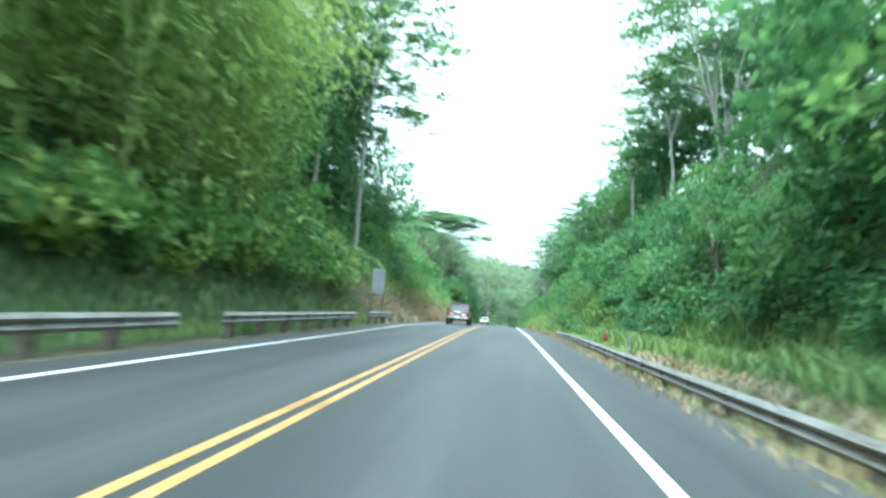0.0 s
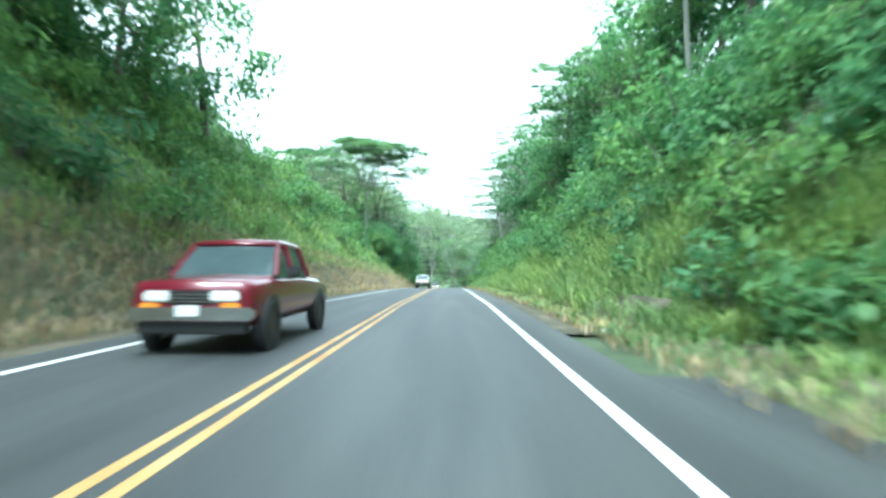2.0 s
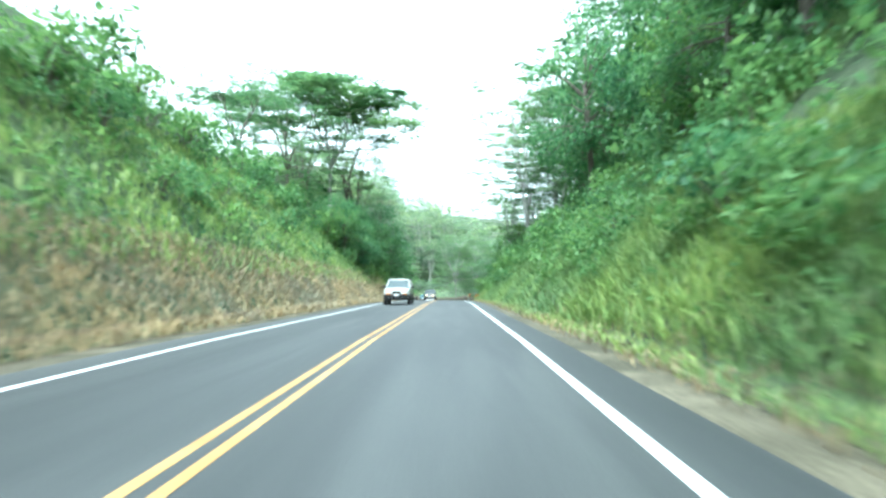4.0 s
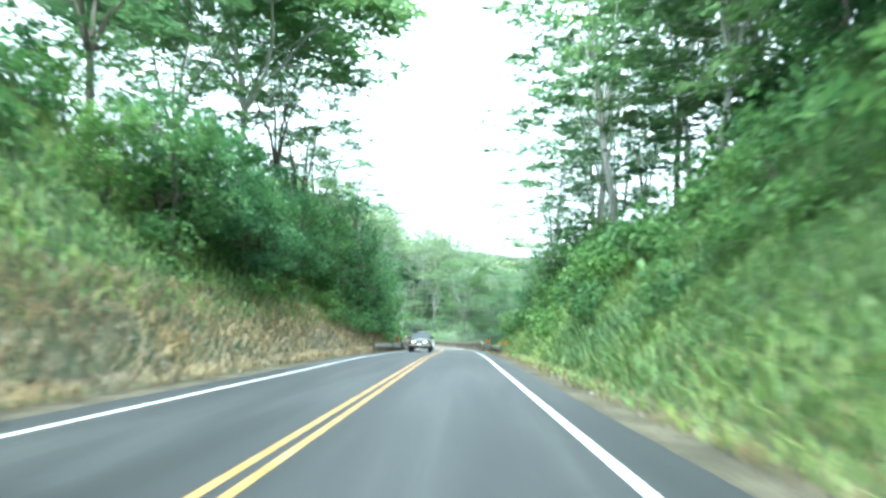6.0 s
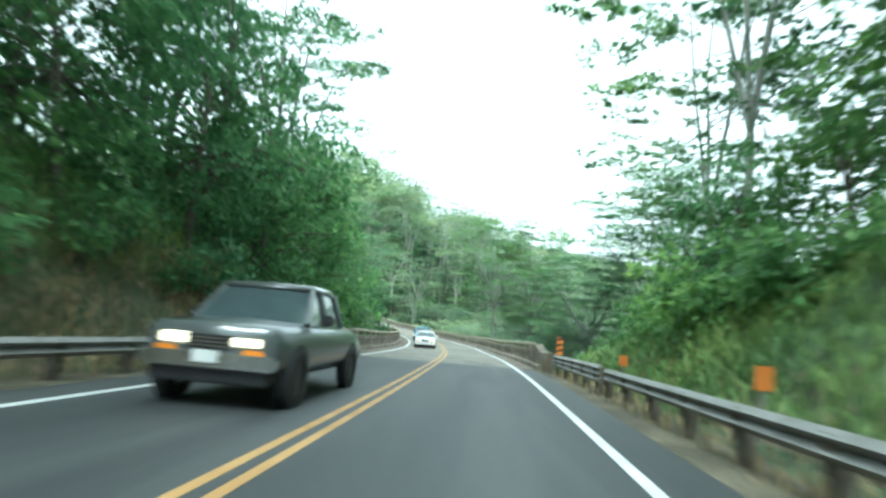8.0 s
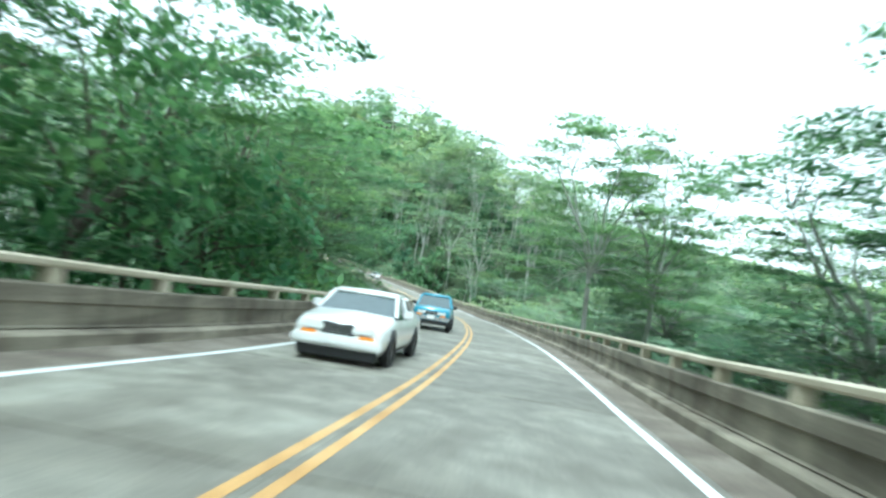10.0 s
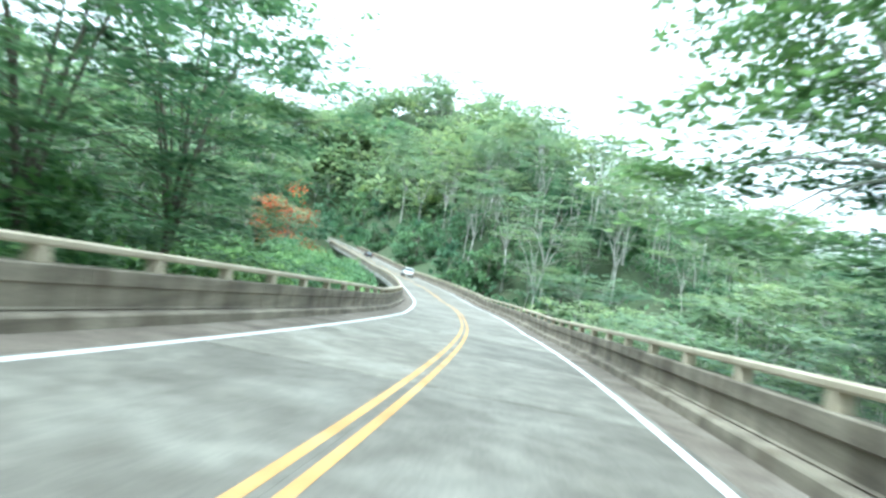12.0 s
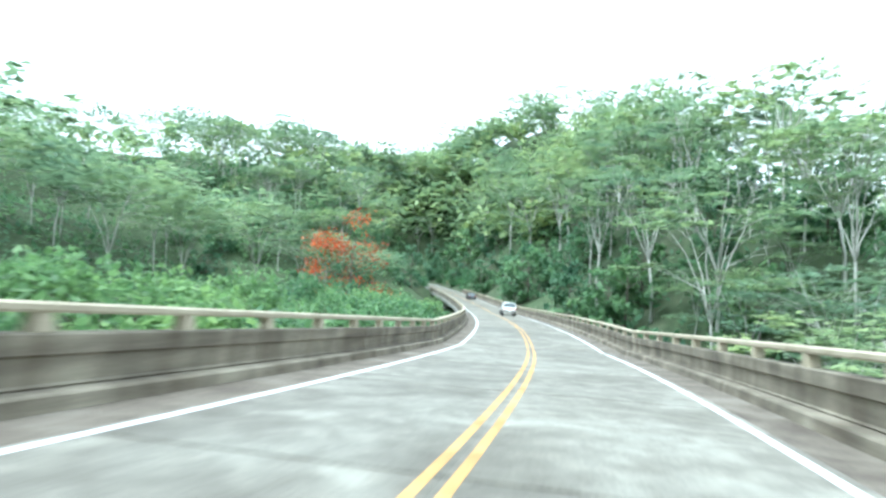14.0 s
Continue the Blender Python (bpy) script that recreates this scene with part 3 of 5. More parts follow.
def broad_tree(seed, height, spread, clumps, per, leaf_size, label, leaf, name="broadleaf_tree", group="roadside trees", base=0.15, flowers=0):
    """A leafy tree: a crown of many clumps with gaps and an uneven outline."""
    rng = np.random.default_rng(seed)
    bm = bmesh.new()
    r0 = height * 0.018
    top = Vector((rng.normal(0, 0.5), rng.normal(0, 0.5), height * 0.8))
    mid = Vector((rng.normal(0, 0.3), rng.normal(0, 0.3), height * 0.4))
    tube(bm, [Vector((0, 0, -0.8)), mid * 0.4, mid, top], [r0 * 1.3, r0, r0 * 0.75, r0 * 0.2])
    pts, red = [], []
    for k in range(clumps):
        f = rng.uniform(0, 1)
        zz = height * (base + (0.97 - base) * f)
        wide = spread * (0.45 + 0.75 * math.sin(math.pi * min(1, 0.15 + 0.8 * f)))
        az, rr = rng.uniform(0, 2 * math.pi), wide * math.sqrt(rng.uniform(0.1, 1)) * 0.85
        tip = Vector((math.cos(az) * rr, math.sin(az) * rr, zz))
        root = mid.lerp(top, max(0, f - 0.3))
        if k % 2 == 0:
            tube(bm, [root, root * 0.5 + tip * 0.5 + Vector((0, 0, 0.3)), tip], [r0 * 0.3, r0 * 0.2, r0 * 0.08], 5)
        m = int(per * rng.uniform(0.6, 1.4))
        R = spread * rng.uniform(0.2, 0.36)
        d = rng.normal(0, 1, (m, 3))
        d /= np.linalg.norm(d, axis=1)[:, None]
        p = d * (R * rng.uniform(0.35, 1.0, m) ** 0.5)[:, None] * (1, 1, 0.7) + rng.normal(0, R * 0.12, (m, 3))
        pts.append(p + np.array(tip))
        if flowers and f > 0.1 and rng.uniform() < flowers:
            c = np.array(tip) + (0, 0, R * 0.55) + rng.normal(0, R * 0.6, (150, 3)) * (1, 1, 0.6)
            red.append(c)
    crown = leaves(rng, np.concatenate(pts), leaf_size, 0.35, 0.55, 0.25)
    extra = leaves(rng, np.concatenate(red), leaf_size * 0.8, 0.2, 0.7) if red else None
    return finish_plant(name, label, "tree", group, bm, DARK_BARK, crown, leaf, "", extra)


def shrub(seed, height, spread, per, leaf_size, label, leaf):
    rng = np.random.default_rng(seed)
    ob = thing("shrub", label, "shrub", "roadside shrubs")
    bm = bmesh.new()
    pts = []
    for k in range(9):
        az, rr = rng.uniform(0, 2 * math.pi), spread * math.sqrt(rng.uniform(0, 0.7))
        tip = Vector((math.cos(az) * rr, math.sin(az) * rr, height * rng.uniform(0.35, 0.85)))
        tube(bm, [Vector((rng.normal(0, .1), rng.normal(0, .1), -0.6)), tip * 0.5 + Vector((0, 0, 0.1)), tip], [0.035, 0.025, 0.01], 5)
        d = rng.normal(0, 1, (per, 3))
        d /= np.linalg.norm(d, axis=1)[:, None]
        R = spread * rng.uniform(0.35, 0.55)
        p = d * (R * rng.uniform(0.3, 1.0, per) ** 0.5)[:, None] * (1, 1, 0.75) + np.array(tip)
        pts.append(p)
    part("branchwork", bm_mesh("branchwork", bm, DARK_BARK), ob)
    v, f = leaves(rng, np.concatenate(pts), leaf_size, 0.3, 0.5, 0.3)
    part("foliage", mesh_of("foliage", v, f, leaf), ob)
    return ob


def bamboo(seed, height, spread, culms, label):
    """A clump of arching culms with feathery leaves."""
    rng = np.random.default_rng(seed)
    ob = thing("bamboo_clump", label, "bamboo", "bamboo clumps")
    pts = []
    for k in range(culms):
        bm = bmesh.new()
        az = rng.uniform(0, 2 * math.pi)
        root = Vector((rng.normal(0, spread * 0.22), rng.normal(0, spread * 0.22), -0.4))
        h = height * rng.uniform(0.6, 1.05)
        bow = spread * rng.uniform(0.3, 1.1)
        path = [root + Vector((math.cos(az) * bow * f * f, math.sin(az) * bow * f * f, h * (f - 0.12 * f ** 4))) for f in (0, 0.2, 0.4, 0.6, 0.8, 1.0)]
        tube(bm, path, [0.042, 0.04, 0.036, 0.03, 0.02, 0.008], 6)
        part("culm", bm_mesh("culm", bm, CULM, True), ob)
        for f in np.linspace(0.04, 1.0, 26):
            i = min(4, int(f * 5))
            c = path[i].lerp(path[i + 1], f * 5 - i)
            m = 22
            pts.append(np.array(c) + rng.normal(0, 0.95 + 0.45 * f, (m, 3)) * (1, 1, 0.75))
    v, f = leaves(rng, np.concatenate(pts), 0.44, 0.5, 0.26, 0.3)
    part("foliage", mesh_of("foliage", v, f, LEAF_BAMBOO), ob, "feathery yellow-green leaves")
    return ob


def palm(seed, height, fronds, label):
    rng = np.random.default_rng(seed)
    ob = thing("palm", label, "palm tree")
    bm = bmesh.new()
    tube(bm, [Vector((0, 0, -0.5)), Vector((0.1, 0, height * 0.5)), Vector((0.15, 0.05, height))], [0.2, 0.15, 0.12], 8)
    part("trunk", bm_mesh("trunk", bm, DARK_BARK, True), ob)
    for k in range(fronds):
        az = 2 * math.pi * k / fronds + rng.normal(0, 0.2)
        L, lift = rng.uniform(2.0, 2.8), rng.uniform(0.2, 1.1)
        vs, fs = [], []
        out, across = np.array((math.cos(az), math.sin(az), 0)), np.array((-math.sin(az), math.cos(az), 0))
        for i in range(17):
            f = i / 16
            vs.append(np.array((0.15, 0.05, height)) + out * L * f + np.array((0, 0, 1)) * (lift * f - 1.9 * f * f))
        for i in range(16):
            w = 0.55 * math.sin(math.pi * (0.12 + 0.85 * i / 16))
            for sd in (-1, 1):
                vs.append(vs[i] + across * sd * w + out * 0.28 + (0, 0, -0.22 * w))
                fs.append((i, i + 1, len(vs) - 1))
        part("frond", mesh_of("frond", vs, fs, LEAF_BUSH), ob)
    return ob


def stand(ob, x, y, scale=1.0, turn=0.0, sink=0.2, lean=(0, 0), tall=1.0):
    z = float(ground(np.array([x]), np.array([y]))[0]) - sink
    m = pose(x, y, z, lean[0], lean[1], turn)
    return m @ Matrix.Diagonal((scale, scale, scale * tall, 1))


def plant(kind, spots):
    """Stands the first of a kind at the first spot and copies of it at the others."""
    for i, (x, y, scale, turn, *rest) in enumerate(spots):
        tall = rest[0] if rest else 1.0
        m = stand(kind, x, y, 1.0, turn)
        ob = kind if i == 0 else copy_thing(kind, m)
        ob.matrix_basis = m
        ob.scale = (scale, scale, scale * tall)


def at_road(s, lat):
    p = on_road(s, lat)
    return float(p[0]), float(p[1])


rng = np.random.default_rng(11)

# ---- single trees that stand out ----
def spots_at(rows):
    return [(*at_road(s, lat), sc, turn, *rest) for s, lat, sc, turn, *rest in rows]


def spots_to(height, rows):
    """Spots for trees of one kind whose tops reach a given level: (s, lat, level of the top, width, turn)."""
    out = []
    for s, lat, top, wide, turn in rows:
        x, y = at_road(s, lat)
        tall = (top - float(ground(np.array([x]), np.array([y]))[0])) / height
        out.append((x, y, wide, turn, tall / wide))
    return out


plant(layered_tree(101, 30, 7.5, "tall slender tree with sparse flat leaf layers on the bank", 4, 46, 160, 0.42, 0.33, 0.24, 0.55, 0.24),
      spots_to(30, [(187, 13, 22, 1.1, 0), (183, 16.5, 21, 1.0, 70), (192.5, 13.2, 16, 0.9, 150), (158, 12.2, 24, 1.1, 300), (166, 13, 22, 0.95, 30), (175, 14, 21, 1.0, 110), (149, 17, 24, 1.05, 190),
                    (171, 19, 24, 1.0, 260), (140, 19, 25, 1.0, 50), (128, 20, 25, 1.05, 130), (105, 19, 22, 1.0, 290), (96, 17, 19, 0.9, 10), (147, 14.5, 18, 0.9, 90), (152, 15, 19, 0.9, 200)]))
plant(layered_tree(104, 28, 8.0, "slender grey-trunked tree with thin layered leaves", 4, 42, 165, 0.42, 0.42, 0.3, 0.7, 0.25, bark=DARK_BARK),
      spots_to(28, [(177, -15, 19, 1.0, 0), (169, -14.5, 20, 1.0, 80), (158, -18, 17, 0.9, 160), (148, -18, 18, 1.0, 240), (199, -12.5, 15, 0.9, 320), (206, -13, 13, 0.9, 40), (188, -15, 17, 1.0, 120), (154, 20, 25, 1.0, 200),
                    (163, 18, 24, 1.0, 280), (186, 20, 20, 1.0, 0), (134, 23, 26, 1.0, 100), (138, -20, 17, 0.9, 190), (110, 24, 25, 1.0, 270)]))
plant(layered_tree(106, 27, 7.5, "slender pale-trunked tree forking high above the bank", 4, 44, 200, 0.40, 0.45, 0.36, 0.48, 0.25),
      spots_at([(45.5, -10.5, 1.0, 280), (42.5, -13.5, 1.0, 30), (49, -12.5, 0.95, 40), (57, -15, 0.95, 170), (38, -17, 1.0, 100), (33, -19, 1.0, 250), (64, -20, 0.95, 80)]))
plant(layered_tree(107, 21, 12.0, "pale many-stemmed umbrella tree at the top of the bank", 7, 64, 300, 0.42, 0.12, 0.45, 1.3, 0.2), spots_at([(58, 21.4, 1.0, 20)]))
plant(layered_tree(102, 24, 9.5, "tall pale umbrella tree forking from the bank", 5, 44, 210, 0.42, 0.42, 0.42, 0.9, 0.26),
      spots_at([(27, -22, 1.05, 100), (52, -27, 1.0, 220), (30, 27, 1.0, 70), (20, 22, 0.95, 150), (85, 25, 1.0, 80), (74, 27, 0.95, 200), (120, 28, 1.0, 300), (68, 20, 0.8, 40), (42, 24, 0.9, 330), (78, 18, 0.7, 130)]))
plant(layered_tree(108, 24, 10.5, "wide umbrella tree with a broad flat crown", 6, 66, 360, 0.52, 0.5, 0.74, 0.9, 0.24, dome=0.12), spots_to(24, [(166, -18, 23.5, 1.4, 0), (74, -34, 22, 0.95, 20), (66, 33, 33, 1.0, 120)]))
plant(layered_tree(109, 26, 9.5, "leaning umbrella tree spreading over the bridge parapet", 5, 54, 215, 0.44, 0.36, 0.34, 0.6, 0.25, DARK_BARK),
      spots_to(26, [(214, -15, 3, 0.95, 80), (223, -14, 1, 0.9, 190), (232, -15, -2, 0.95, 250), (240, -15, -1, 1.0, 140), (249, -15, -1, 1.0, 310), (258, -16, 0, 1.0, 200), (266, -15.5, 0, 1.0, 30), (273, -18, -2, 0.85, 100)]))
plant(layered_tree(105, 42, 8.5, "very tall umbrella tree rising beside the bridge from the gulch", 5, 54, 400, 0.40, 0.64, 0.60, 0.6, 0.27),
      spots_to(42, [(252.5, 11.2, 4, 0.98, 70), (256, 18, 2, 1.0, 200), (217, 19, 2, 0.95, 10), (209, 19, 4, 0.9, 130), (224, 16, -3, 0.9, 70), (234, 20, -5, 0.9, 300), (264, 24, -5, 0.9, 160)]))

# ---- roadside trees on the banks ----
dense_a = broad_tree(21, 13, 4.2, 46, 62, 0.46, "dark green leafy tree hung with climbing vines", LEAF_DARK)
dense_b = broad_tree(22, 11, 4.6, 42, 62, 0.46, "bushy green broadleaf tree on the bank", LEAF_DARK)
dense_c = broad_tree(23, 9, 3.8, 36, 58, 0.44, "light green leafy tree on the bank", LEAF_BUSH)
dense_back = broad_tree(24, 14, 5.0, 26, 46, 0.85, "tall dark green tree at the top of the bank", LEAF_DARK)
rows = {0: [], 1: [], 2: [], 3: []}
for s in np.arange(-12, 190, 5.2):
    for side in (-1, 1):
        for band in (0, 1):
            ss = s + rng.uniform(-2.2, 2.2)
            lat = side * ((13.5 if side < 0 else 14.5) + band * 8 + rng.uniform(-1.8, 2.2))
            if side < 0 and 36 < ss < 150 and band == 0:
                lat -= 1.5
            if (side < 0 and ((band == 0 and ss < 27) or 82 < ss < 140)) or (side > 0 and band == 0 and (38 < ss < 85 or 141 < ss < 171)):
                continue
            if side > 0 and ss < 45:
                lat -= 2.0
            small = 0.45 if side > 0 and 33 < ss < 57 else (0.7 if side > 0 and 24 < ss <= 33 else 1.0)
            if (side > 0 and ss > 138) or (side < 0 and 138 < ss < 172):
                small = 0.5
            (rows[3] if band else rows[int(rng.integers(0, 3))]).append((ss, lat, rng.uniform(0.75, 1.15) * small, rng.uniform(0, 360)))
for s, lat, sc in ((186, -11, 1.15), (190, -9, 1.0), (203, -10, 1.1), (208, -13, 1.2), (214, -10.5, 1.1), (221, -11, 1.2), (227, -14, 1.2), (192, -10, 1.05), (196, -13.5, 1.15), (200, -10.5, 1.1), (188, -14, 1.15), (250, -19, 1.1), (260, -21, 1.1), (240, -20, 1.1), (186, 12, 0.5),  (168, -10.5, 0.7), (175, -9.5, 0.75), (181, -9.0, 0.8)):
    rows[int(rng.integers(0, 2))].append((s, lat, sc, rng.uniform(0, 360)))
rows[2] += [(157, 18, 0.7, 80), (165, 11.5, 0.8, 60), (168.5, 12.5, 0.95, 130), (172, 11, 0.85, 10), (176, 10.4, 0.8, 100), (180, 11, 0.7, 220), (184, 10.6, 0.55, 300), (232, -10, 0.95, 0), (237, -10.5, 1.0, 90), (242, -11, 1.0, 40), (247, -11, 1.0, 160), (252, -11.6, 1.0, 250), (257, -12.5, 1.0, 310), (262, -13.5, 0.95, 120), (267, -15, 0.9, 200), (245, -15, 1.3, 60), (255, -16, 1.3, 190), (263, -18, 1.3, 280)]
for s in np.arange(139, 168, 1.9):
    rows[1 if rng.uniform() < 0.5 else 2].append((s, -rng.uniform(9.2, 12.6), rng.uniform(0.45, 0.75), rng.uniform(0, 360)))
rows[1] += [(146, 19, 1.0, 40), (153, 21, 1.0, 200), (131, 18.5, 0.95, 0), (136, 19.5, 1.0, 70), (141, 20, 1.0, 150), (146, 19.5, 0.9, 220), (151, 21, 0.9, 300)]
rows[0] += [(174, 13, 0.65, 80), (170, 10.2, 0.5, 200), (179, 9.6, 0.5, 30), (183, 9.6, 0.45, 140), (187, 10.8, 0.5, 260)]
for kind, k in ((dense_a, 0), (dense_b, 1), (dense_c, 2), (dense_back, 3)):
    plant(kind, spots_at(rows[k]))

# ---- bamboo, palm ----
plant(bamboo(31, 14, 5.0, 17, "tall feathery bamboo clump leaning over the roadside"), spots_at([(7, -9.5, 1.05, 0), (12.5, -9.8, 1.15, 80), (18, -10.0, 1.05, 160), (24, -11.0, 0.95, 230), (1.5, -10.5, 1.15, 300), (15, -13.5, 1.25, 40), (22, -14.5, 1.2, 140)]))
plant(palm(33, 1.9, 9, "young palm with drooping green fronds on the bank"), spots_at([(39.2, -8.4, 0.95, 0)]))

# ---- shrubs ----
shrub_kinds = [shrub(41, 1.7, 1.2, 38, 0.26, "rounded green shrub on the bank", LEAF_BUSH), shrub(42, 1.3, 1.3, 38, 0.24, "low spreading green shrub on the bank", LEAF_BUSH),
               shrub(43, 2.2, 1.3, 38, 0.30, "dark green leafy shrub on the bank", LEAF_DARK)]
rows = {0: [], 1: [], 2: []}
for s in np.arange(-10, 186, 2.6):
    for side in (-1, 1):
        a = rng.uniform(8.0, 14.5)
        rows[int(rng.integers(0, 3))].append((s + rng.uniform(-1.2, 1.2), side * (a + (1.5 if side > 0 and s < 45 else 0)), rng.uniform(0.7, 1.35), rng.uniform(0, 360)))
for s in np.arange(-6, 27, 3.0):
    rows[0].append((s, -rng.uniform(6.6, 8.2), rng.uniform(0.8, 1.3), rng.uniform(0, 360)))
for s in np.arange(160, 187, 1.7):
    rows[2 if rng.uniform() < 0.5 else 0].append((s, -rng.uniform(6.6, 9.0), rng.uniform(0.7, 1.15), rng.uniform(0, 360)))
rows[0] += [(14.5, -5.4, 0.45, 10), (28.4, -5.6, 0.4, 90), (21, -8.0, 1.2, 50), (26, -8.5, 1.3, 150), (30, -8.2, 1.1, 250)]
for s in np.arange(44, 132, 2.3):
    rows[int(rng.integers(0, 2))].append((s + rng.uniform(-1, 1), -rng.uniform(13, 19), rng.uniform(1.3, 2.2), rng.uniform(0, 360)))
for s in np.arange(-8, 112, 2.4):
    rows[int(rng.integers(0, 3))].append((s + rng.uniform(-1, 1), rng.uniform(10.5, 15.5), rng.uniform(1.2, 1.9), rng.uniform(0, 360)))
for s in np.arange(44, 112, 1.5):
    rows[int(rng.integers(0, 3))].append((s + rng.uniform(-1, 1), rng.uniform(6.8, 10.5), rng.uniform(0.55, 1.25), rng.uniform(0, 360)))
for s in np.arange(118, 196, 2.2):
    rows[2 if rng.uniform() < 0.6 else 0].append((s + rng.uniform(-1, 1), rng.uniform(8.8, 14.0), rng.uniform(1.1, 1.8), rng.uniform(0, 360)))
for s in np.arange(266, 372, 2.2):
    rows[int(rng.integers(0, 2))].append((s + rng.uniform(-1, 1), -rng.uniform(8.5, 22), rng.uniform(2.0, 3.2), rng.uniform(0, 360)))
for k in range(3):
    plant(shrub_kinds[k], spots_at(rows[k][:88]))


def shrub_mass(kind, rows, leaf, label):
    """Many shrubs that nobody could tell apart, grown together."""
    src = next(q for q in kind.children if q.name.startswith("foliage")).data
    co = np.empty(len(src.vertices) * 3, np.float32)
    src.vertices.foreach_get("co", co)
    quad = co.reshape(-1, 4, 3)
    quad = quad[np.arange(len(quad)) % 3 > 0]
    centre = quad.mean(1, keepdims=True)
    co = (centre + (quad - centre) * 1.15).reshape(-1, 3)
    v, f = [], []
    for i, (s, lat, sc, turn) in enumerate(rows):
        x, y = at_road(s, lat)
        g = float(ground(np.array([x]), np.array([y]))[0]) - 0.2
        cs, sn = math.cos(turn), math.sin(turn)
        v.append(np.stack([x + sc * (co[:, 0] * cs - co[:, 1] * sn), y + sc * (co[:, 0] * sn + co[:, 1] * cs), g + sc * co[:, 2]], -1))
        f.append(np.arange(len(co)).reshape(-1, 4) + i * len(co))
    tagged(new("shrubbery", mesh_of("shrubbery", np.concatenate(v), np.concatenate(f), leaf)), label, "shrubbery", kind="stuff")


mass = [(s + rng.uniform(-1, 1), rng.uniform(6.6, 10.5), rng.uniform(0.6, 1.3), rng.uniform(0, 6.28)) for s in np.arange(146, 192, 0.8)]
shrub_mass(shrub_kinds[2], mass, LEAF_BUSH, "dense green shrubs and vines covering the bank")
mass = [(s + rng.uniform(-1, 1), -rng.uniform(6.9, 10.5), rng.uniform(0.7, 1.25), rng.uniform(0, 6.28)) for s in np.arange(-8, 34, 0.7)]
shrub_mass(shrub_kinds[0], mass, LEAF_BAMBOO, "yellow-green cane thicket at the foot of the bamboo")
mass = [(s + rng.uniform(-1, 1), -rng.uniform(7.2, 9.2), rng.uniform(1.0, 1.6), rng.uniform(0, 6.28)) for s in np.arange(8, 31, 0.7)]
shrub_mass(shrub_kinds[1], mass, LEAF_BUSH, "rounded green bushes beside the road")
mass = [(s, (1 if i % 2 else -1) * rng.uniform(5.6, 9.5), rng.uniform(0.9, 1.7), rng.uniform(0, 6.28)) for i, s in enumerate(np.arange(441, 503, 0.8))]
shrub_mass(shrub_kinds[2], mass, LEAF_DARK, "dark shrubs crowding the far road")
mass = [(s + rng.uniform(-1, 1), rng.uniform(9.5, 17.0), rng.uniform(0.7, 1.15), rng.uniform(0, 6.28)) for s in np.arange(10, 74, 0.42)]
shrub_mass(shrub_kinds[2], mass, LEAF_DARK, "dark vines smothering the high bank")
mass = [(s + rng.uniform(-1, 1), -rng.uniform(10.5, 17.0), rng.uniform(0.8, 1.5), rng.uniform(0, 6.28)) for s in np.arange(36, 80, 0.6)]
shrub_mass(shrub_kinds[1], mass, LEAF_BUSH, "pale green shrubs covering the upper bank")
mass = [(s + rng.uniform(-1, 1), rng.uniform(7.2, 12.0), rng.uniform(0.6, 1.2), rng.uniform(0, 6.28)) for s in np.arange(44, 150, 1.5)]
for k in range(3):
    mass += [(s, lat, sc, math.radians(turn)) for s, lat, sc, turn in rows[k][88:]]
shrub_mass(shrub_kinds[0], mass, LEAF_BUSH, "low green shrubs grown together on the slopes")


# ---- undergrowth and grass ----
def scatter(n, s0, s1, a0, a1, side, bias=1.0):
    s = rng.uniform(s0, s1, n)
    lat = side * (a0 + (a1 - a0) * rng.uniform(0, 1, n) ** bias)
    p = on_road(s, lat)
    p[:, 2] = ground(p[:, 0], p[:, 1])
    return p


def lumps(p, f=0.8):
    return np.clip(np.sin(p[:, 0] * f + 2 * np.sin(p[:, 1] * 0.31)) * np.cos(p[:, 1] * f * 0.9 + p[:, 0] * 0.2) + 0.35, 0, 1.4)


def carpet(name, p, size, tall, leaf, label, category="undergrowth"):
    h = lumps(p)
    p = p.copy()
    p[:, 2] += rng.uniform(0.0, 1.0, len(p)) ** 0.6 * (0.25 + tall * h)
    v, f = leaves(rng, p, size, 0.45, 0.5, 0.25)
    return tagged(new(name, mesh_of(name, v, f, leaf)), label, category, kind="stuff")


carpet("undergrowth", scatter(36000, -12, 225, 8.4, 20, -1, 0.9), 0.36, 1.0, LEAF_BUSH, "creepers and low green plants covering the cut bank")
carpet("undergrowth", scatter(36000, -12, 205, 8.4, 21, 1, 0.9), 0.36, 1.0, LEAF_BUSH, "creepers and low green plants covering the cut bank")


def grass(p, length, leaf, label, width=0.02, lean=0.35):
    v, f = blades(rng, p, length, lean, width)
    return tagged(new("grass", mesh_of("grass", v, f, leaf)), label, "grass", kind="stuff")


